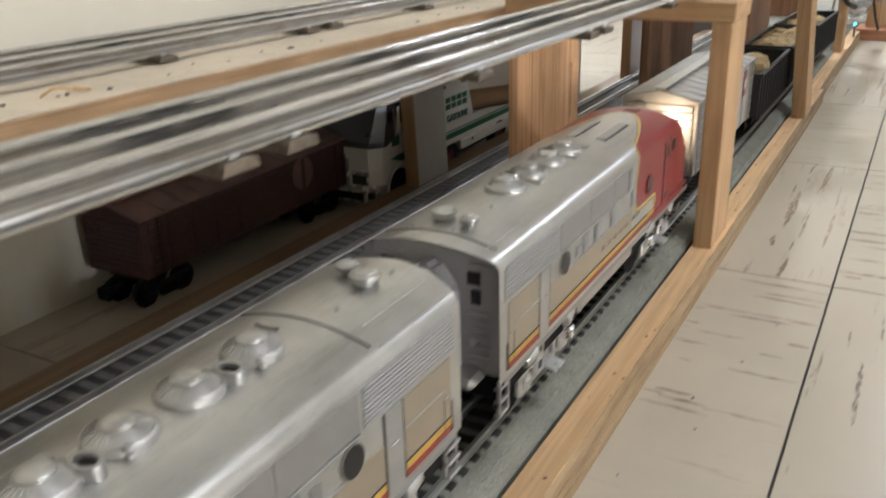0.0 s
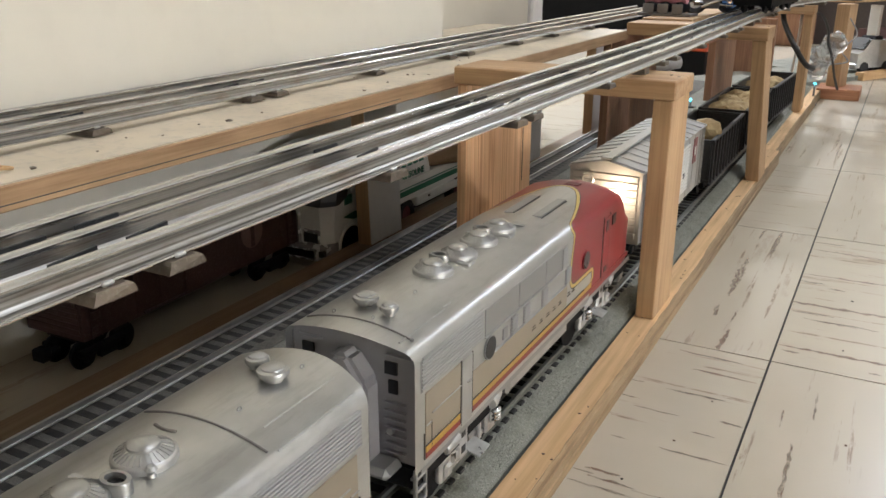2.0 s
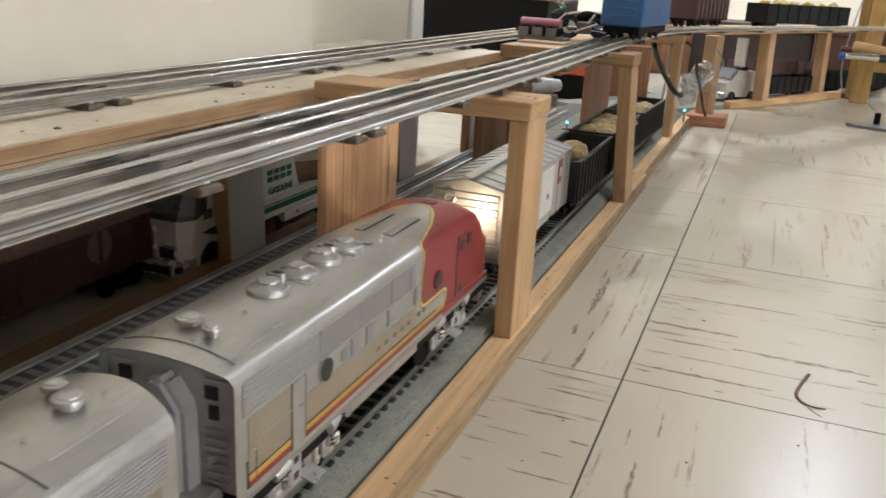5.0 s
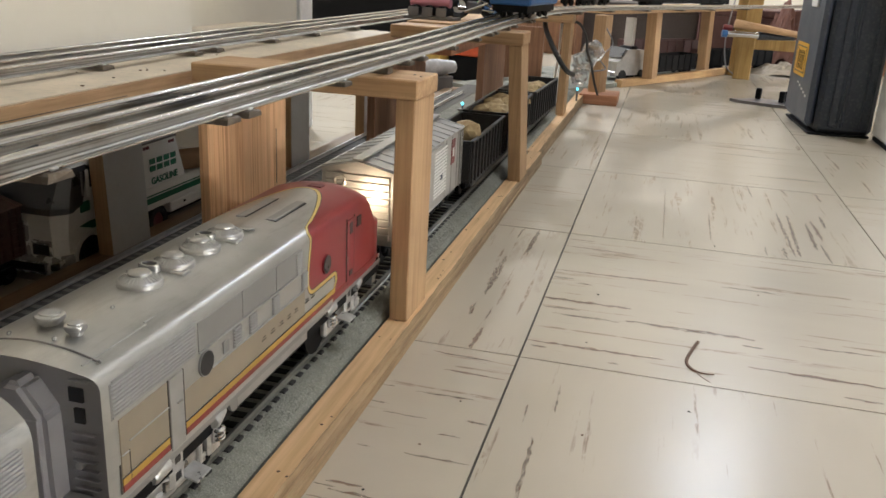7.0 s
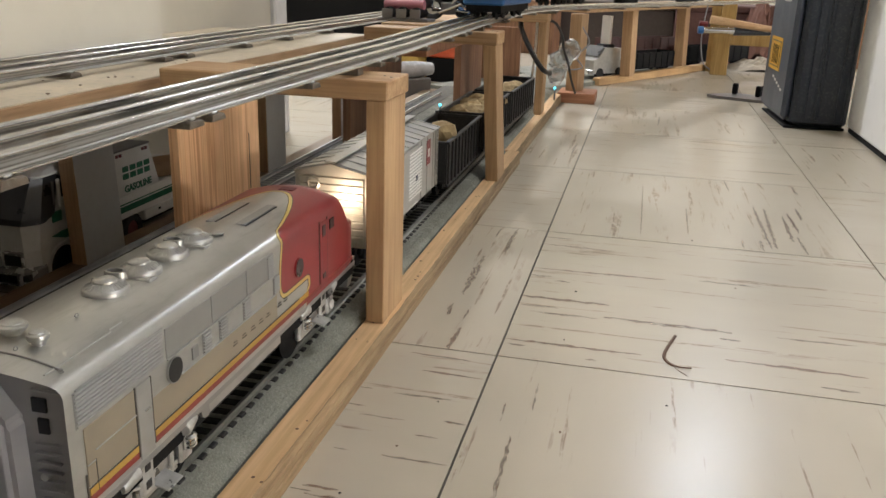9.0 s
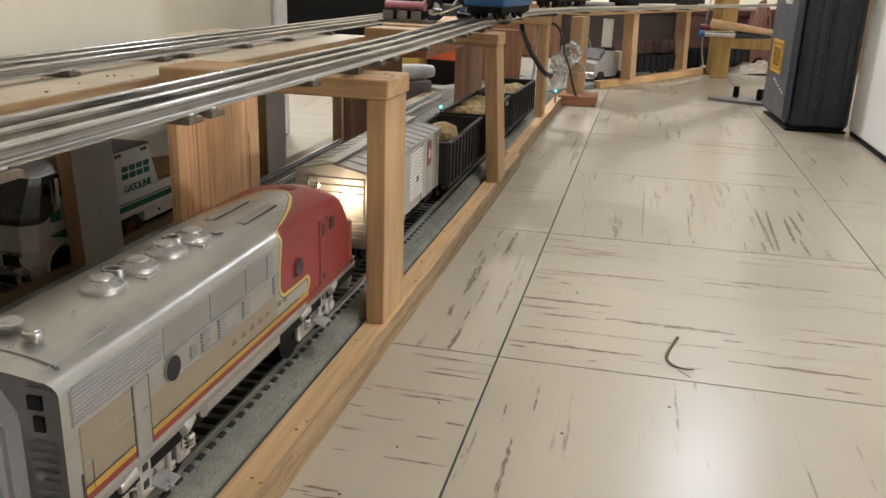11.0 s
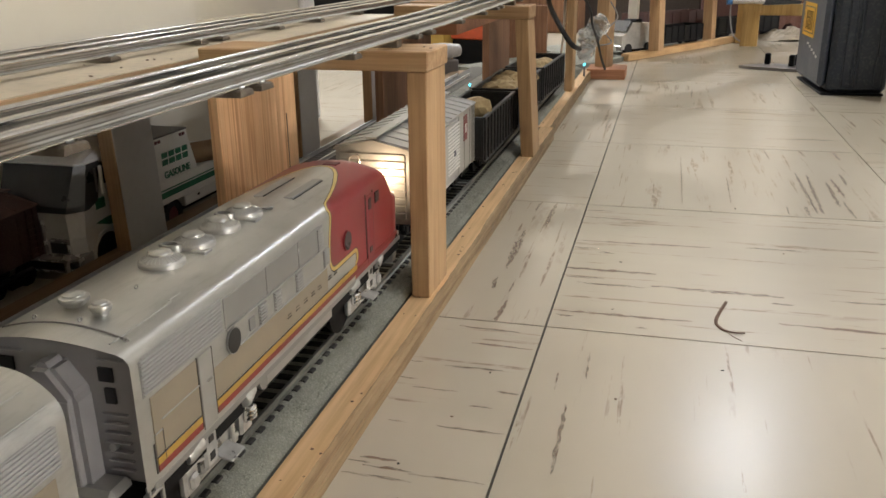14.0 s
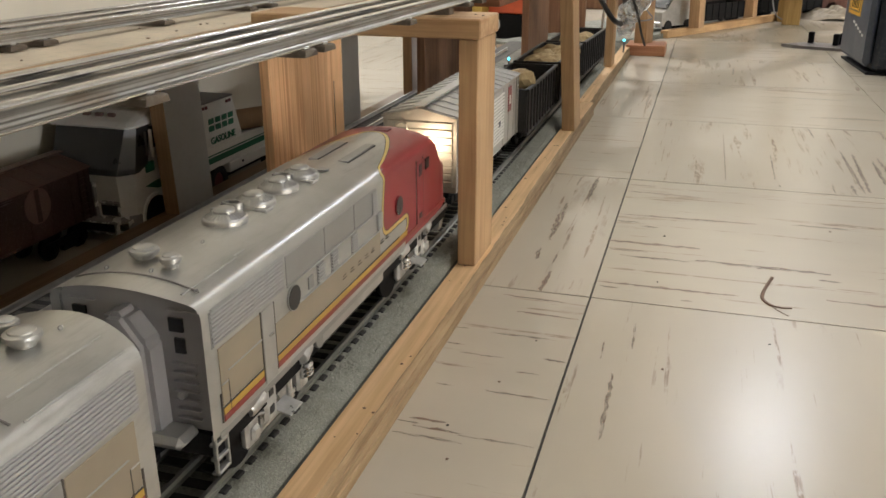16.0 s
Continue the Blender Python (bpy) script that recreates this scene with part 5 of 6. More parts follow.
        part("trim_bar", B(a, b, -0.0006, 0.0006, 0.0338, 0.0350, 0.0003), PLATED, hp)
    bp = part("bumper", plan(bmesh.new(), [(0.0095, -0.003, h + 0.0006, 0.0080, 0.0170), (0.0120, -0.005, h + 0.0008, 0.0080, 0.0170), (0.0205, -0.005, h + 0.0008, 0.0080, 0.0170), (0.0222, -0.002, h + 0.0002, 0.0080, 0.0170)]), PLATED, o, "chrome bumper wrapped round the corners")
    part("bumper_slot", B(-0.0270, 0.0270, -0.0056, -0.0046, 0.0125, 0.0188), BLACK, bp)
    for sx in (-1, 1):
        part("fog_lamp", B(-0.0034, 0.0034, -0.0006, 0.0006, -0.0028, 0.0028, 0.0004, m=Matrix.Translation((sx * 0.0328, -0.0006, 0.0158)) @ pose(0, 0, 0, 0, 0, sx * 50)), SMOKED, bp)
    body = part("cargo_box", B(-h, h, 0.1135, 0.2900, 0.0290, 0.0505, 0.001), TRUCKWHITE, o)
    part("cargo_skirt", B(-h, h, 0.1555, 0.2900, 0.0190, 0.0289, 0.001), TRUCKWHITE, o)
    part("cargo_front", extrude(bmesh.new(), [(0.1135, 0.0506), (0.1825, 0.0506), (0.1685, 0.0895), (0.1115, 0.0895)], 0, -h, h), TRUCKWHITE, o)
    part("top_edge", B(-h - 0.0010, h + 0.0010, 0.1107, 0.1693, 0.0896, 0.0912, 0.0004), GREYMETAL, o)
    for sx in (-1, 1):
        X = lambda a, b: (min(sx * (h + a), sx * (h + b)), max(sx * (h + a), sx * (h + b)))
        part("green_band", B(*X(-0.0004, 0.0004), 0.1150, 0.2890, 0.0352, 0.0405), GREEN, body, "green stripe")
        part("green_band", B(*X(-0.0004, 0.0004), 0.1150, 0.2890, 0.0418, 0.0428), GREEN, body)
        # trade name as plain bars, and the readable word under it
        for k in range(4):
            y0 = 0.1255 + 0.0112 * k
            for z0, z1 in ((0.0640, 0.0690), (0.0706, 0.0754)):
                part("lettering_bar", B(*X(-0.0004, 0.0004), y0, y0 + 0.0088, z0, z1), GREEN, body)
        word = letters("GASOLINE", 0.0425, 0.0064)
        bmesh.ops.transform(word, matrix=Matrix(((0, 0, sx, sx * h), (sx, 0, 0, 0.1482), (0, 1, 0, 0.0520), (0, 0, 0, 1))), verts=word.verts[:])
        part("lettering", word, GREEN, body, "green word on the box side")
        for yy in (0.1170, 0.1220, 0.1570, 0.1620):
            part("marker_lamp", B(*X(-0.0006, 0.0010), yy, yy + 0.0030, 0.0850, 0.0876), MAROON, body)
        part("reflector", B(*X(-0.0006, 0.0006), 0.1780, 0.1810, 0.0240, 0.0260), BLACK, body)
        for yw in (0.0365, 0.1360, 0.2450):
            w = part("wheel", lathe(bmesh.new(), [(0, -0.005), (0.0140, -0.005), (0.0155, -0.003), (0.0155, 0.004), (0.0140, 0.005), (0.0090, 0.0045), (0.0085, 0.002), (0, 0.002)], seg=24,
                     m=Matrix.Translation((sx * (h - 0.0050), yw, 0.0156)) @ pose(0, 0, 0, 0, sx * 90, 0)), RUBBER, o, smooth=True)
            part("rim", lathe(bmesh.new(), [(0.0088, 0.0030), (0.0070, 0.0034), (0.0050, 0.0026), (0, 0.0040)], seg=18,
                 m=Matrix.Translation((sx * (h - 0.0050), yw, 0.0156)) @ pose(0, 0, 0, 0, sx * 90, 0)), MAROON, w, "maroon wheel rim", smooth=True)
    part("chassis", B(-0.022, 0.022, 0.010, 0.285, 0.0100, 0.0288), BLACK, o)
    part("card_tube", lathe(bmesh.new(), [(0.0085, 0), (0.0100, 0), (0.0100, 0.060), (0.0085, 0.060), (0.0085, 0)], seg=22, m=Matrix.Translation((0.024, 0.190, 0.0608)) @ pose(0, 0, 0, 0, 90, 60)), CARD, o, "brown cardboard tube", smooth=True)
    return o


toy_truck(-0.4165, 0.5565)

# ---- things beyond the trestles ----
cabinet = thing("black_cabinet", -0.95, 2.75, 0, "low black cabinet with a tan wooden top", "cabinet")
part("carcass", B(-0.55, 0.34, -0.2, 0.2, 0, 0.206, 0.003), BLACK, cabinet)
part("top", B(-0.56, 0.35, -0.21, 0.21, 0.2065, 0.225, 0.003), YELLOWWOOD, cabinet, "tan wooden top")

white = thing("white_cabinet", 0.722, 1.12, 0, "white enamelled low cabinet standing beside the aisle", "cabinet")
part("plinth", B(-0.304, 0.304, -0.53, 0.53, 0, 0.006), BLACK, white)
part("carcass", B(-0.305, 0.305, -0.54, 0.54, 0.0062, 0.55, 0.004), WHITE, white)


def tool_case(x, y):
    """Upright case: deep ribbed shell facing the aisle's near end, thin lid on the aisle side."""
    o = thing("tool_case", x, y, 0, "dark blue plastic tool case standing on end with a yellow label", "tool case", turn=3)
    part("shell", B(0.0005, 0.0970, 0, 0.226, 0.004, 0.42, 0.008), NAVY, o)
    part("lid", B(-0.014, 0, 0.008, 0.220, 0.012, 0.416, 0.008), NAVY_LT, o, "slate blue lid")
    for x0, x1 in ((0.022, 0.036), (0.041, 0.047), (0.074, 0.086)):
        part("rib", B(x0, x1, -0.0035, 0.001, 0.016, 0.40, 0.0015), NAVY, o)
    part("base_rim", B(-0.008, 0.0950, 0.003, 0.222, 0, 0.0045, 0.001), BLACK, o)
    lb = part("label_plate", B(-0.0146, -0.0139, 0.085, 0.185, 0.090, 0.150), LABEL, o, "yellow printed label")
    part("print_field", B(-0.0149, -0.0145, 0.094, 0.176, 0.096, 0.144), SMOKED, lb)
    part("print_field", B(-0.0152, -0.0148, 0.098, 0.172, 0.0985, 0.1415), LABEL, lb)
    for k in range(5):
        part("print_bar", B(-0.0155, -0.0151, 0.106 + 0.012 * k, 0.112 + 0.012 * k, 0.102, 0.136), BLACK, lb)
    for k in range(5):
        part("print_bar", B(-0.0146, -0.0139, 0.040 + 0.020 * k, 0.052 + 0.020 * k, 0.060 + 0.004 * k, 0.064 + 0.004 * k), GREYBOARD, o)
    for xx in (0.012, 0.056):
        part("latch", B(xx, xx + 0.024, -0.008, 0.0005, 0.235, 0.275, 0.002), GREYBOARD, o, "pale grey latch")
    part("hinge", B(-0.0180, -0.0135, 0.060, 0.110, 0.215, 0.250, 0.002), GREYBOARD, o)
    return o


tool_case(0.3180, 1.6450)

# plastic bracket on the floor
br = thing("plastic_bracket", 0.255, 2.02, 0, "dark plastic bracket plate with pegs lying on the floor", "bracket", turn=-14)
part("plate", extrude(bmesh.new(), [(-0.055, -0.010), (-0.030, -0.028), (0.040, -0.040), (0.075, -0.040), (0.075, 0.045), (0.0, 0.050), (-0.030, 0.022)], 2, 0.0, 0.006), GREYMETAL, br)
for px, py in ((-0.002, 0.030), (0.050, 0.012), (0.060, 0.030)):
    part("peg", B(px - 0.006, px + 0.006, py - 0.006, py + 0.006, 0.0061, 0.030, 0.002), BLACK, br)

# reddish block with a spotlight stand and its wires
lumber("wood_block", -0.110, -0.034, 1.785, 1.872, 0, 0.020, REDWOOD, "reddish sawn wood block under a trestle foot", "wood block", bevel=0.001)

# far part of the layout, turned towards the aisle
far = thing("far_kerb_strip", -0.042, 2.10, 0, "pine edging strip along the far roadbed", "edging", "edging strips", turn=-28)
part("board", B(-0.020, 0, 0, 0.64, 0, 0.0175, 0.001), PINE, far)
fr = thing("far_roadbed", -0.062, 2.08, 0, "grey grit roadbed under the far tracks", "roadbed", kind="structure", turn=-28)
part("grit_surface", B(-0.30, -0.004, 0.02, 0.70, 0, 0.010), GRIT, fr)
part("grit_surface", B(-0.20, -0.004, -0.35, 0.018, 0, 0.010), GRIT, fr)


def far_post(x, y, z0, z1, w=0.026, d=0.030, lean=0.0, mat=PINE_Z):
    o = thing("layout_leg", x, y, z0, "pale pine leg carrying the far upper deck", "leg", "layout legs", turn=-24)
    part("stick", B(-w / 2, w / 2, -d / 2, d / 2, 0, z1 - z0, 0.001, m=pose(0, 0, 0, 0, lean, 0)), mat, o)


far_post(-0.080, 1.835, 0.020, 0.174)
far_post(0.0185, 2.185, 0.0176, 0.174, lean=-2)
far_post(0.1530, 2.530, 0.0100, 0.174, lean=-2)
dk = thing("far_deck", -0.09, 1.95, 0.1740, "pine deck board carrying the far upper track", "deck board", turn=-22)
part("board", B(-0.085, 0.045, -0.06, 0.75, 0, 0.010, 0.001), PINE_X, dk)

bench = thing("pine_bench", 0.275, 2.52, 0, "varnished yellow pine bench leg and stretcher", "bench", turn=-6)
part("leg", B(-0.040, 0.004, -0.020, 0.0, 0, 0.11, 0.0015), YELLOWWOOD, bench)
part("leg", B(-0.056, -0.030, 0.060, 0.085, 0, 0.55, 0.0015), YELLOWWOOD, bench)
part("upright", B(-0.029, 0.010, 0.040, 0.058, 0.11, 0.55, 0.0015), YELLOWWOOD, bench)
part("stretcher", B(-0.040, 0.20, 0.001, 0.038, 0.080, 0.1095, 0.0015), YELLOWWOOD, bench)

# blue car on the raised track
bc = thing("blue_caboose", -0.1405, 1.085, 0.194, "bright blue toy car standing on the raised track", "freight car", "freight cars", turn=-5)
part("body", B(-0.026, 0.026, 0, 0.150, 0.016, 0.075, 0.002), BLUE, bc)
for k in range(3):
    part("end_rib", B(-0.016, 0.016, -0.0015, 0.0005, 0.026 + 0.009 * k, 0.029 + 0.009 * k, 0.0005), BLUE, bc)
part("underframe", B(-0.022, 0.022, 0.002, 0.148, 0.008, 0.0158), BLACK, bc)
car_truck(bc, 0.03), car_truck(bc, 0.120)


# ---- small things on and round the layout ----
def stem(name, points, r, mat, label, category, group="", parent=None):
    ob = part(name, sweep(bmesh.new(), circle(r, 8), smooth_path(points, 8)), mat, parent, smooth=True)
    return ob if parent else tagged(ob, label, category, group)


twig_bm = sweep(bmesh.new(), [(-0.0012, 0), (0.0012, 0), (0.0007, 0.0009), (-0.0007, 0.0009)],
                smooth_path([(0.0975, 0.6265, 0.0020), (0.0945, 0.6180, 0.0006), (0.0905, 0.6020, 0.0002), (0.0895, 0.5900, 0.0002), (0.0925, 0.5815, 0.0003), (0.0955, 0.5785, 0.0004)], 6))
sweep(twig_bm, [(-0.0006, 0), (0.0006, 0), (0.0003, 0.0007), (-0.0003, 0.0007)], smooth_path([(0.0945, 0.5790, 0.0005), (0.1000, 0.5770, 0.0004), (0.1070, 0.5765, 0.0010)], 6))
sweep(twig_bm, [(-0.0002, 0), (0.0002, 0), (0.0001, 0.0003), (-0.0001, 0.0003)], smooth_path([(0.0940, 0.5800, 0.0004), (0.0985, 0.5720, 0.0003), (0.1040, 0.5650, 0.0004)], 5))
twig = part("leaf_stem", twig_bm, TWIG)
tagged(twig, "curled dry brown leaf stem lying on the tiles", "leaf stem")
rng = random.Random(5)


def crumb(x, y, z, r, mat, label):
    bm = bmesh.new()
    bmesh.ops.create_icosphere(bm, subdivisions=1, radius=r)
    for v in bm.verts:
        v.co = Vector((v.co.x * rng.uniform(0.7, 1.6), v.co.y * rng.uniform(0.6, 1.2), v.co.z * rng.uniform(0.3, 0.6)))
    ob = part("crumb", bm, mat)
    ob.matrix_world = pose(x, y, z + r * 0.3, 0, 0, rng.uniform(0, 360))
    tagged(ob, label, "crumb", "crumbs")


for x, y in ((-0.290, 0.21), (-0.283, 0.225), (-0.286, 0.26), (-0.292, 0.33), (-0.285, 0.345), (-0.281, 0.47), (-0.288, 0.51), (-0.283, 0.56), (-0.295, 0.185), (-0.287, 0.30), (-0.289, 0.62)):
    crumb(x, y, 0.1723, rng.uniform(0.0007, 0.0016), rng.choice((TWIG, TIN_DARK)), "dark crumb on the cream board")
for k in range(13):
    x, y = rng.choice((-0.318, -0.311, -0.302, -0.290, -0.297)) + rng.uniform(-0.004, 0.004), rng.choice((0.17, 0.285, 0.400, 0.424, 0.538, 0.655)) + rng.gauss(0, 0.02)
    crumb(x, y, 0.1723, rng.uniform(0.0004, 0.0012), TWIG, "brown dirt crumb on the cream board")
stem("wood_shaving", [(-0.2935, 0.200, 0.1730), (-0.2900, 0.205, 0.1760), (-0.2870, 0.212, 0.1745), (-0.2890, 0.220, 0.1732), (-0.2940, 0.216, 0.1740)], 0.0006, PINE, "curled wood shaving on the cream board", "shaving")
for x, y in ((-0.062, 0.352), (-0.055, 0.43), (-0.084, 0.30), (-0.045, 0.485), (0.03, 0.47), (0.09, 0.52), (0.15, 0.75), (0.02, 0.70), (0.12, 0.88), (-0.07, 0.38), (0.02, 0.60)):
    crumb(x, y, 0.0, rng.uniform(0.0005, 0.0011), rng.choice((TWIG, BLACK)), "dark crumb on the tiles")

# things on the raised board
cart = thing("toy_cart", -0.250, 1.130, 0.1850, "dark toy flat cart with a pink bar on top", "toy cart", turn=-6)
part("plate", B(-0.033, 0.036, -0.016, 0.016, 0, 0.0035, 0.0008), GREYMETAL, cart)
for k in (-1, 0, 1):
    part("roller", R((k * 0.019, -0.014, 0.0105), (k * 0.019, 0.014, 0.0105), 0.0068, 16), BLACK, cart, smooth=True)
    part("bracket", B(k * 0.019 - 0.007, k * 0.019 + 0.007, -0.0165, -0.0145, 0.0036, 0.0150, 0.0006), GREYMETAL, cart)
bar = R((-0.028, 0, 0.0205), (0.026, 0, 0.0205), 0.0058, 16)
part("pink_bar", bar, PINK, cart, "glossy pink bar", smooth=True)
bike = thing("toy_motorcycle", -0.205, 1.175, 0.1850, "black and chrome toy motorcycle lying on its side", "toy motorcycle", turn=15)
for px, py in ((-0.020, 0.0), (0.024, 0.010)):
    w = part("wheel", lathe(bmesh.new(), [(0.010, -0.003), (0.0155, -0.004), (0.0165, 0), (0.0155, 0.004), (0.010, 0.003)], seg=20, m=Matrix.Translation((px, py, 0.0165)) @ pose(0, 0, 0, 70, 15, 0)), RUBBER, bike, smooth=True)
    part("rim", lathe(bmesh.new(), [(0.0102, -0.001), (0.0102, 0.001), (0.003, 0.001), (0.003, -0.001)], seg=16, m=Matrix.Translation((px, py, 0.0165)) @ pose(0, 0, 0, 70, 15, 0)), CHROME, w)
part("tank", lathe(bmesh.new(), [(0, -0.012), (0.006, -0.010), (0.008, 0), (0.006, 0.010), (0, 0.012)], seg=14, m=Matrix.Translation((0.002, 0.002, 0.030)) @ pose(0, 0, 0, 20, 80, 0)), BLACK, bike, "black fuel tank", smooth=True)
for a, b in (((-0.020, 0, 0.0165), (-0.030, 0.004, 0.047)), ((-0.030, 0.004, 0.047), (-0.012, 0.020, 0.050)), ((0.024, 0.010, 0.0165), (0.0, 0.003, 0.032)), ((-0.020, -0.006, 0.016), (0.028, 0.002, 0.012)), ((-0.026, -0.006, 0.040), (-0.042, -0.012, 0.050)), ((0.004, -0.006, 0.020), (0.014, -0.008, 0.034)), ((-0.034, -0.004, 0.030), (-0.006, -0.010, 0.036)), ((-0.012, -0.009, 0.010), (0.018, -0.010, 0.022)), ((0.010, -0.004, 0.036), (0.032, 0.004, 0.030)), ((-0.038, -0.008, 0.020), (-0.024, -0.010, 0.034))):
    part("tube", R(a, b, 0.0019, 10), CHROME, bike, smooth=True)
part("engine", B(-0.009, 0.011, -0.008, 0.009, 0.008, 0.024, 0.002), GREYMETAL, bike)
part("seat", B(0.004, 0.032, -0.007, 0.007, 0.031, 0.037, 0.002, m=pose(0, 0, 0, 0, 8, 0)), BLACK, bike)
part("fairing", B(-0.036, -0.014, -0.009, 0.009, 0.022, 0.044, 0.004, m=pose(0, 0, 0, 0, -12, 0)), SMOKED, bike, "glossy black fairing")
part("lamp", lathe(bmesh.new(), [(0, -0.002), (0.0024, 0), (0, 0.002)], (-0.031, 0.0, 0.042), 10), glow("green_led", (0.1, 1.0, 0.35), 2.5), bike, "tiny green light")


def flat_block_car(name, x, y, z, turn, length, w, h, mat, label, load=None):
    """Open car with posts on its sides, a frame and two trucks."""
    o = thing(name, x, y, z, label, "freight car", "freight cars", turn=turn)
    part("floor_frame", B(-w / 2, w / 2, 0, length, 0.012, 0.016), BLACK, o)
    for sx in (-1, 1):
        x0, x1 = sorted((sx * w / 2, sx * (w / 2 - 0.002)))
        sd = part("side_wall", B(x0, x1, 0, length, 0.0162, 0.016 + h, 0.0004), mat, o)
        x0, x1 = sorted((sx * w / 2 + sx * 0.0001, sx * (w / 2 + 0.0018)))
        p0 = part("side_post", B(x0, x1, -0.0015, 0.0015, 0.014, 0.016 + h), mat, sd)
        p0.matrix_basis = pose(0, 0.004, 0)
        for k in range(1, 9):
            share("side_post", p0, pose(0, 0.004 + k * (length - 0.008) / 8, 0), sd)
    for ye in (0.0, length - 0.002):
        part("end_wall", B(-w / 2 + 0.0021, w / 2 - 0.0021, ye, ye + 0.002, 0.0162, 0.016 + h), mat, o)
    car_truck(o, 0.032), car_truck(o, length - 0.032)
    return o


flat_block_car("maroon_car", -0.128, 1.60, 0.1935, -12, 0.20, 0.052, 0.036, paint("maroon_car_paint", (0.10, 0.045, 0.038), 0.5), "dull maroon toy car on the curve of the raised track")
flat_block_car("black_gondola", -0.020, 2.13, 0.1842, -38, 0.30, 0.056, 0.038, BLACK, "black toy gondola loaded with yellow and tan blocks on the deck")
for k in range(8):
    q = pose(-0.020, 2.13, 0.1842, 0, 0, -38) @ Vector((0.008 * math.sin(k * 2.1), 0.025 + 0.034 * k, 0.048))
    ob = part("load_block", B(-0.012, 0.012, -0.010, 0.010, -0.012, 0.012, 0.003, m=pose(0, 0, 0, 20 * k, 31 * k, 47 * k)), (YELLOW, ROCK, YELLOWBOX, ROCK)[k % 4])
    ob.location = q
    tagged(ob, "yellow toy block heaped in the black gondola" if k % 2 == 0 else "tan rock heaped in the black gondola", "toy block", "gondola load")
flat_block_car("black_gondola", -0.02, 2.26, 0.0100, -30, 0.26, 0.056, 0.036, BLACK, "black toy gondola under the far deck")
flat_block_car("dark_red_car", -0.06, 2.46, 0.0100, -40, 0.28, 0.060, 0.060, paint("dark_red_paint", (0.075, 0.022, 0.02), 0.5), "dark red toy car standing behind the far trestle legs")
flat_block_car("black_gondola", 0.16, 2.62, 0.0100, -48, 0.24, 0.056, 0.040, BLACK, "black toy gondola behind the pine bench leg")

van = thing("toy_van", -0.085, 2.16, 0.0100, "worn silver toy van with a dark windscreen under the far deck", "toy van", turn=-40)
part("body", extrude(bmesh.new(), [(0, 0.012), (0.11, 0.012), (0.11, 0.070), (0.035, 0.074), (0.016, 0.050), (0, 0.044)], 0, -0.032, 0.032), paint("worn_white_van", (0.50, 0.49, 0.46), 0.4, 0.1, 0.3, 60), van)
part("windscreen", extrude(bmesh.new(), [(0.0150, 0.0535), (0.0165, 0.0530), (0.0335, 0.0770), (0.0318, 0.0775)], 0, -0.029, 0.029), DARKWIN, van, "dark windscreen")
part("bumper", B(-0.033, 0.033, -0.005, 0.004, 0.010, 0.022, 0.002), SILVER_GREY, van)
part("number_plate", B(-0.018, 0.018, -0.0062, -0.0048, 0.010, 0.021), TRUCKWHITE, van, "blank white plate")
for sx in (-1, 1):
    for yw in (0.022, 0.088):
        part("wheel", lathe(bmesh.new(), [(0, -0.005), (0.012, -0.005), (0.013, 0), (0.012, 0.005), (0, 0.005)], seg=18, m=Matrix.Translation((sx * 0.029, yw, 0.013)) @ pose(0, 0, 0, 0, 90, 0)), RUBBER, van, smooth=True)
sign = thing("white_post", -0.040, 2.20, 0.0100, "white plastic signal post on a dark base", "signal post", turn=-30)
part("base", B(-0.018, 0.018, -0.014, 0.014, 0, 0.080, 0.002), BLACK, sign)
part("mast", B(-0.012, 0.012, -0.006, 0.006, 0.0802, 0.147, 0.001), WHITE, sign)

# far backing: boxes added in place of dark clutter, hiding the wall
for k, (x, y, w, d, h, mt, lb) in enumerate(((-0.42, 3.02, 0.40, 0.30, 0.168, BROWNBOARD, "brown backing box behind the layout"), (-0.05, 3.10, 0.38, 0.30, 0.170, paint("dark_box", (0.05, 0.035, 0.03), 0.6), "dark backing box behind the layout"),
                                             (0.31, 3.06, 0.36, 0.28, 0.172, paint("oxblood_box", (0.10, 0.04, 0.035), 0.6), "dark red backing box behind the layout"), (0.64, 3.04, 0.30, 0.28, 0.24, BROWNBOARD, "brown backing box behind the layout"))):
    bx = thing("backing_box", x, y, 0, lb, "storage box", "storage boxes", turn=-6 + 5 * k)
    part("box", B(-w / 2, w / 2, -d / 2, d / 2, 0, h - 0.022, 0.003), mt, bx)
    part("lid", B(-w / 2 - 0.004, w / 2 + 0.004, -d / 2 - 0.004, d / 2 + 0.004, h - 0.0215, h, 0.003), mt, bx)

# things under the trestles, seen between the planks
sc = thing("silver_toy_boat", -0.415, 1.70, 0, "pale silver toy boat hull resting on its side blocks", "toy boat", turn=-38)
part("hull", lathe(bmesh.new(), [(0, -0.11), (0.018, -0.105), (0.024, -0.05), (0.025, 0.06), (0.018, 0.10), (0.004, 0.125), (0, 0.126)], seg=18, m=Matrix.Translation((0, 0, 0.056)) @ pose(0, 0, 0, 90, 0, 0) @ Matrix.Diagonal((0.7, 0.7, 0.7, 1))), CLEAR, sc, smooth=True)
part("nose", lathe(bmesh.new(), [(0, 0), (0.019, 0.002), (0.021, 0.014), (0.0245, 0.03)], seg=18, m=Matrix.Translation((0, -0.078, 0.056)) @ pose(0, 0, 0, 90, 0, 0) @ Matrix.Diagonal((0.7, 0.7, -0.7, 1))), WHITE, sc, smooth=True)
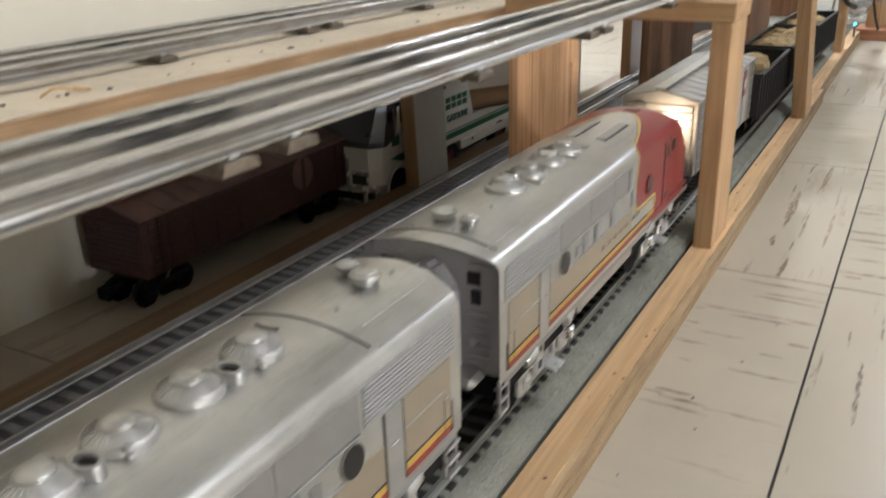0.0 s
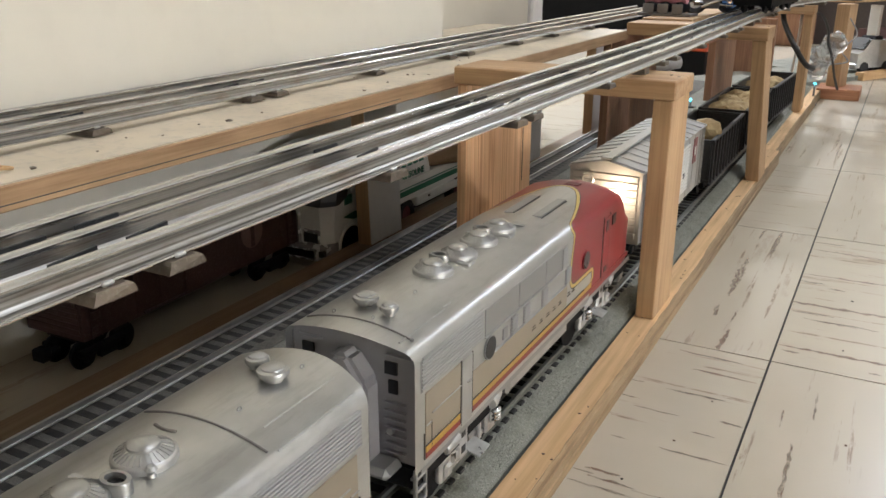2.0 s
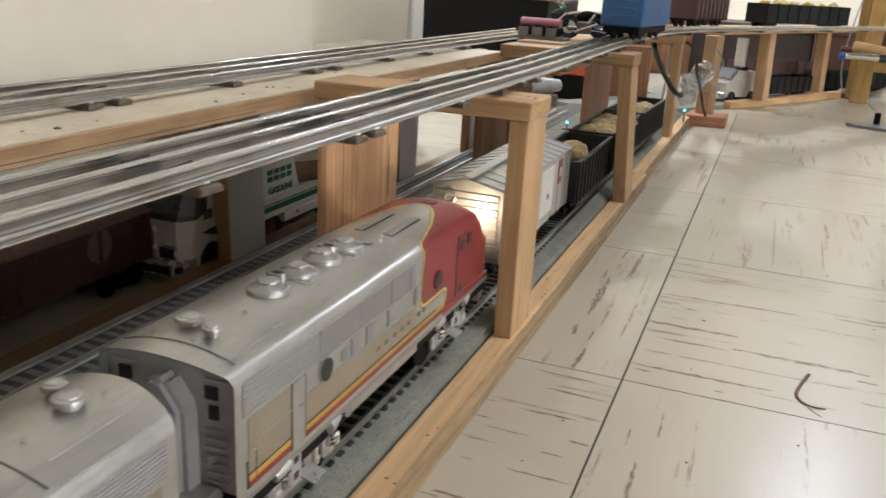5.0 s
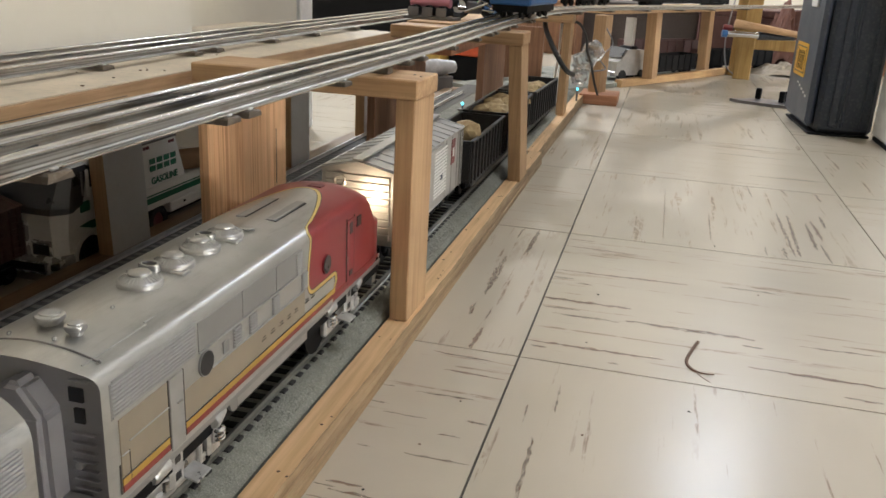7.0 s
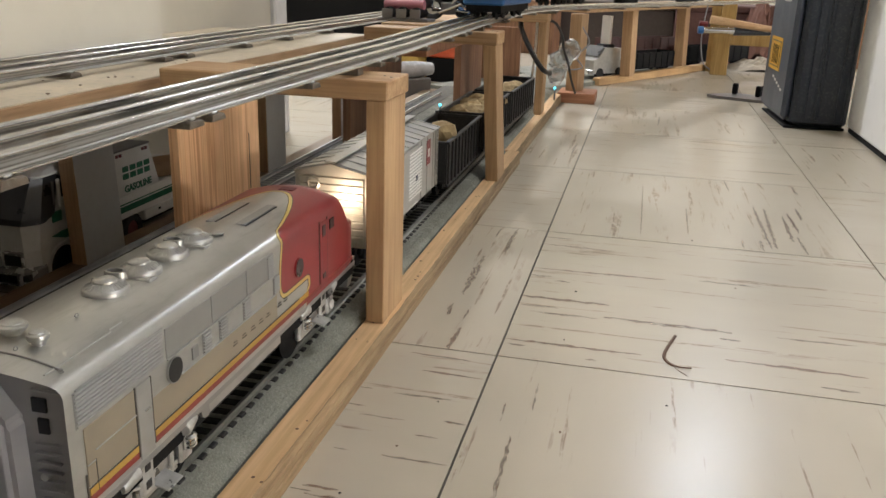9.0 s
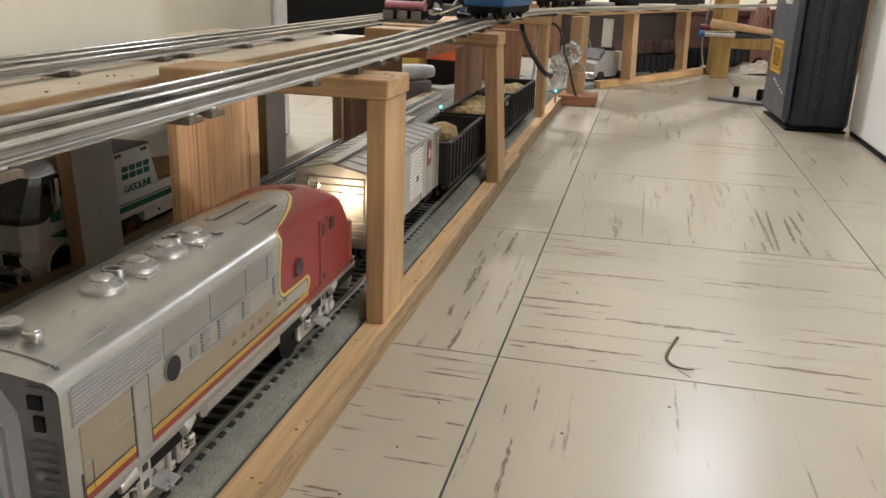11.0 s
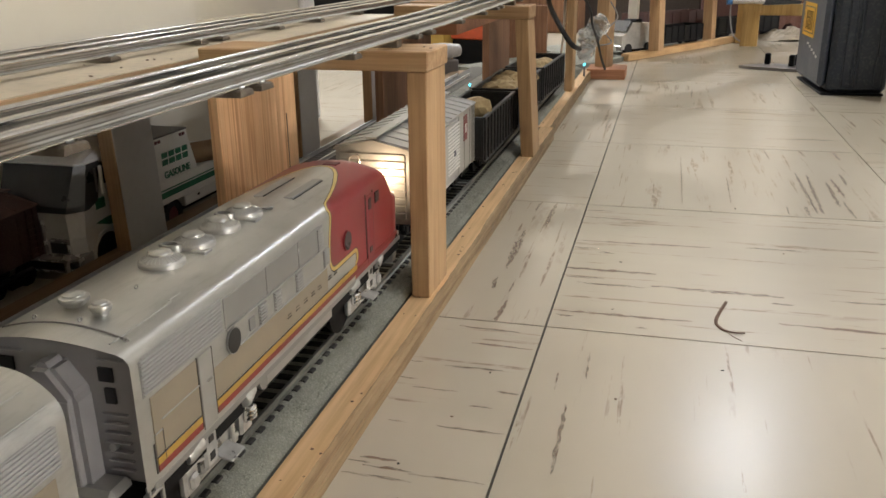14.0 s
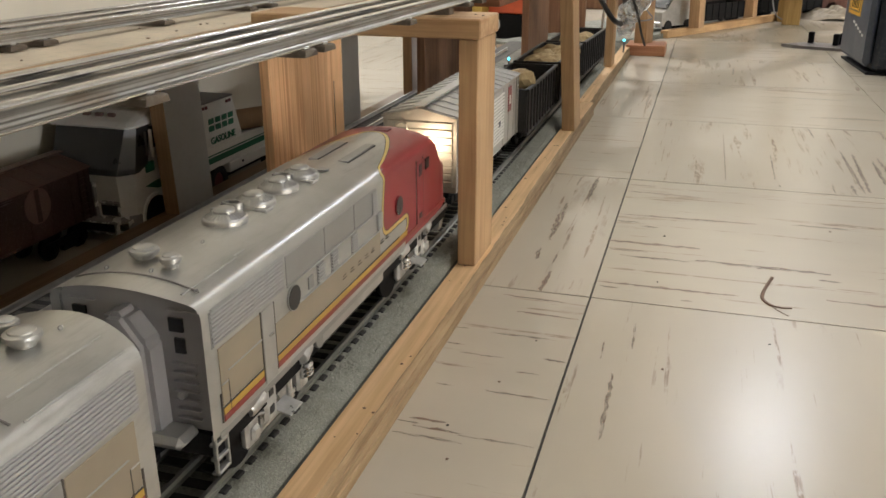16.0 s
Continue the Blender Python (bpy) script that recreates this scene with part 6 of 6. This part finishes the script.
part("block", B(-0.020, 0.020, -0.06, 0.06, 0, 0.040, 0.002), GREYMETAL, sc)
yb = thing("yellow_box", -0.480, 2.00, 0, "yellow cardboard box on the floor", "box", turn=-12)
part("box", B(-0.040, 0.035, -0.03, 0.06, 0, 0.112, 0.002), YELLOWBOX, yb)
ob2 = thing("orange_box", -0.405, 2.02, 0, "bright orange plastic box on a dark stand", "box", turn=-12)
part("stand", B(-0.03, 0.05, -0.03, 0.05, 0, 0.056, 0.002), BLACK, ob2)
part("box", B(-0.034, 0.054, -0.032, 0.052, 0.0562, 0.098, 0.003), ORANGE, ob2)

# Added board that darkens the gap between the trestles.
lumber("filler_board", -0.335, -0.230, 2.060, 2.074, 0.0, 0.128, BROWNBOARD, "dark brown filler board closing the gap beyond the trestles", "board")

# cables, lights, loose plastic
stem("black_cable", [(-0.160, 1.555, 0.176), (-0.150, 1.50, 0.158), (-0.128, 1.47, 0.126), (-0.108, 1.470, 0.098), (-0.098, 1.500, 0.088)], 0.0042, WIRE, "thick black cable hanging from the raised track", "cable", "cables")
stem("black_cable", [(-0.128, 1.58, 0.172), (-0.105, 1.60, 0.166), (-0.094, 1.64, 0.140), (-0.092, 1.66, 0.115), (-0.085, 1.69, 0.090), (-0.078, 1.72, 0.052), (-0.072, 1.76, 0.024)], 0.0024, WIRE, "thin black cable hanging beside the trestle", "cable", "cables")
stem("grey_cable", [(-0.070, 1.80, 0.150), (-0.055, 1.80, 0.120), (-0.075, 1.77, 0.095), (-0.062, 1.76, 0.075), (-0.090, 1.74, 0.070)], 0.0014, GREYWIRE, "thin grey wire looped beside the trestle leg", "cable", "cables")
stem("white_cable", [(-0.128, 1.53, 0.170), (-0.130, 1.54, 0.120), (-0.133, 1.53, 0.070), (-0.136, 1.52, 0.030)], 0.0022, WHITE, "white cable hanging behind the trestle post", "cable", "cables")
stem("grey_cable", [(0.235, 2.58, 0.30), (0.215, 2.57, 0.20), (0.205, 2.57, 0.10), (0.215, 2.56, 0.03), (0.240, 2.55, 0.006)], 0.0020, GREYWIRE, "thin grey wire hanging beside the pine bench", "cable", "cables")
for k, (x, y, z, r) in enumerate(((-0.098, 1.70, 0.092, 0.022), (-0.084, 1.71, 0.112, 0.018), (-0.104, 1.69, 0.064, 0.017))):
    bm = bmesh.new()
    bmesh.ops.create_icosphere(bm, subdivisions=3, radius=r)
    for v in bm.verts:
        v.co *= 1 + 0.45 * noise.noise(v.co * 90 + Vector((k * 7.0, 0, 0)))
    ob = part("plastic_wrap", bm, WRAP)
    ob.location = (x, y, z)
    tagged(ob, "crumpled clear plastic wrap hung among the wires", "plastic wrap", "plastic wrap")


def led_lamp(x, y, z, z0):
    o = thing("led_lamp", x, y, z0, "small grey lamp post with a bright cyan light", "led lamp", "led lamps")
    part("foot", B(-0.007, 0.007, -0.007, 0.007, 0, 0.003, 0.0006), GREYMETAL, o)
    part("post", R((0, 0, 0.003), (0, 0, z - z0 - 0.002), 0.0018, 8), GREYMETAL, o)
    part("light", lathe(bmesh.new(), [(0, -0.0028), (0.0027, 0), (0, 0.0036)], (0, -0.002, z - z0), 12), LED, o, "glowing cyan light", smooth=True)


led_lamp(-0.1068, 1.6994, 0.0388, 0.0)
led_lamp(-0.2686, 1.4214, 0.0349, 0.0232)

tool = thing("soldering_iron", 0.270, 2.47, 0.1097, "steel soldering iron with a dark handle resting on the bench stretcher", "soldering iron", turn=8)
part("barrel", R((-0.070, 0, 0.010), (0.010, 0, 0.010), 0.0085, 14), CHROME, tool, smooth=True)
part("handle", R((0.010, 0, 0.010), (0.105, 0.01, 0.008), 0.0115, 14, 0.007), NAVY, tool, "dark blue handle", smooth=True)
part("collar", R((-0.084, 0, 0.010), (-0.070, 0, 0.010), 0.0095, 14), BLUE, tool, "blue collar", smooth=True)
part("cap", R((-0.080, 0.012, 0.026), (-0.058, 0.010, 0.024), 0.0075, 12), CABRED, tool, "red cap", smooth=True)
stick = part("wooden_dowel", R((0, 0, 0), (0.16, 0.02, -0.020), 0.011, 14, 0.008), PINE_X, smooth=True)
stick.location = (0.215, 2.445, 0.1480)
tagged(stick, "tan wooden dowel lying over the soldering iron", "dowel")


def heap(name, x, y, r, h, seed, mat, label, category):
    bm = bmesh.new()
    bmesh.ops.create_grid(bm, x_segments=26, y_segments=26, size=1.0)
    for v in bm.verts:
        d = v.co.xy.length
        n = noise.noise(Vector((v.co.x * 3.1, v.co.y * 3.1, seed))) * 0.45 + abs(noise.noise(Vector((v.co.x * 7.3, v.co.y * 7.3, seed)))) * 0.35
        v.co = Vector((v.co.x * r, v.co.y * r * 0.8, max(0.0, h * max(0.0, 1 - d * d * 0.8) * (0.8 + n)) + 0.001))
    ob = part(name, bm, mat, smooth=False)
    ob.location = (x, y, 0)
    tagged(ob, label, category)


heap("crumpled_paper", 0.385, 2.72, 0.095, 0.034, 3.0, paint("cream_paper", (0.33, 0.28, 0.21), 0.7), "crumpled cream paper heaped on the floor", "paper")
heap("crumpled_cloth", 0.40, 2.88, 0.10, 0.20, 8.0, paint("rust_cloth", (0.16, 0.07, 0.05), 0.8), "dark rust coloured cloth heaped behind the bench", "cloth")

# ---- floor tiles ----
tile_bm = B(-TW / 2 + 0.0007, TW / 2 - 0.0007, -TW / 2 + 0.0007, TW / 2 - 0.0007, -0.003, 0.0)
first_tile = None
for i in range(-7, 40):
    for j in range(-6, 15):
        x, y = TX + (i + 0.5) * TW, TY + (j + 0.5) * TW
        turn = 0 if (i + j) % 2 == 0 else 90
        if first_tile is None:
            first_tile = part("tile", tile_bm, TILE, floor)
            first_tile.matrix_basis = pose(x, y, 0, 0, 0, turn)
        else:
            share("tile", first_tile, pose(x, y, 0, 0, 0, turn), floor)

part("tile_field", B(-0.46, 16.0, -5.0, -1.2700, -0.0028, -0.0002), TILE, floor)
part("tile_field", B(12.17, 16.0, -1.2690, 5.2, -0.0028, -0.0002), TILE, floor)


# ---- brown streaks and stains in the tiles ----
def streak(x, y, length, width, along_y, seed, dark=False):
    """A ragged, broken stain lying in the face of a tile."""
    rng2 = random.Random(seed)
    bm, n, last = bmesh.new(), max(6, int(length / 0.004)), None
    drift = rng2.uniform(-0.04, 0.04)
    for k in range(n + 1):
        u = k / n
        half = 0.5 * width * (math.sin(math.pi * min(1, max(0, u * 0.94 + 0.03))) ** 0.5) * rng2.uniform(0.35, 1.0)
        c = drift * (u - 0.5) * length + rng2.uniform(-0.15, 0.15) * width
        a, b = bm.verts.new(((u - 0.5) * length, c - half, 0)), bm.verts.new(((u - 0.5) * length, c + half, 0))
        if last:
            bm.faces.new((last[0], a, b, last[1]))
        last = (a, b)
    bmesh.ops.recalc_face_normals(bm, faces=bm.faces[:])
    if bm.faces[0].normal.z < 0:
        bmesh.ops.reverse_faces(bm, faces=bm.faces[:])
    ob = part("streak", bm, STAIN_DARK if dark else STAIN, floor)
    ob.matrix_basis = pose(x, y, 0.00012, 0, 0, 90 if along_y else 0)


ACROSS = ((-0.009, 0.845, 0.029, 0.004), (0.013, 0.821, 0.068, 0.005), (0.036, 0.751, 0.113, 0.005), (-0.010, 0.730, 0.022, 0.004), (0.006, 0.721, 0.015, 0.005), (0.013, 0.678, 0.070, 0.007),
          (-0.005, 0.659, 0.029, 0.004), (0.015, 0.647, 0.051, 0.005), (0.092, 0.651, 0.094, 0.007), (0.143, 0.760, 0.044, 0.005), (0.026, 0.590, 0.096, 0.005), (-0.012, 0.582, 0.012, 0.004),
          (0.041, 0.572, 0.008, 0.003), (0.176, 0.599, 0.091, 0.005), (0.137, 0.636, 0.015, 0.004), (0.198, 0.651, 0.055, 0.004))
FAR_ACROSS = ((0.200, 0.574, 0.024, 0.004), (0.144, 1.458, 0.101, 0.006), (0.198, 1.381, 0.094, 0.006), (0.230, 1.241, 0.098, 0.006))
NEAR_ACROSS = ((-0.058, 0.547, 0.042, 0.0036), (-0.045, 0.523, 0.040, 0.0036), (-0.056, 0.489, 0.036, 0.003), (-0.092, 0.468, 0.014, 0.002), (-0.096, 0.490, 0.015, 0.002), (-0.072, 0.458, 0.027, 0.002),
               (-0.030, 0.463, 0.013, 0.003), (-0.042, 0.419, 0.037, 0.003), (-0.042, 0.444, 0.013, 0.002), (-0.083, 0.419, 0.011, 0.002), (-0.090, 0.378, 0.012, 0.002), (-0.081, 0.382, 0.019, 0.003),
               (-0.074, 0.375, 0.026, 0.003), (-0.077, 0.367, 0.036, 0.003), (-0.044, 0.373, 0.038, 0.002))
ALONG = ((-0.069, 0.716, 0.101, 0.007), (-0.053, 0.825, 0.078, 0.005), (-0.071, 0.632, 0.024, 0.006), (-0.056, 0.580, 0.038, 0.005), (-0.057, 0.627, 0.029, 0.002), (-0.069, 0.843, 0.031, 0.003),
         (0.255, 1.147, 0.046, 0.006), (0.230, 0.985, 0.080, 0.006), (0.221, 0.960, 0.099, 0.006), (0.203, 0.958, 0.156, 0.006), (0.195, 0.962, 0.169, 0.005), (0.173, 1.141, 0.064, 0.003),
         (0.187, 0.885, 0.035, 0.005))
FAR_ALONG = ((0.118, 0.954, 0.105, 0.002), (0.070, 0.994, 0.213, 0.002), (0.227, 0.899, 0.060, 0.004), (0.242, 1.024, 0.051, 0.004), (0.169, 0.884, 0.029, 0.003), (0.093, 1.632, 0.099, 0.005),
             (-0.033, 1.308, 0.104, 0.004), (0.004, 0.423, 0.069, 0.0035), (-0.005, 0.484, 0.022, 0.002), (0.011, 0.509, 0.036, 0.002))
DARK = {(0, 1), (0, 2), (0, 5), (0, 10), (0, 13), (1, 1), (2, 0), (2, 1), (2, 11), (2, 12), (3, 3), (3, 6), (3, 7)}
for group_no, (rows, along_y) in enumerate(((ACROSS, False), (FAR_ACROSS, False), (NEAR_ACROSS, False), (ALONG, True), (FAR_ALONG, True))):
    for k, row in enumerate(rows):
        streak(*row, along_y, 100 * group_no + k, (group_no, k) in DARK)
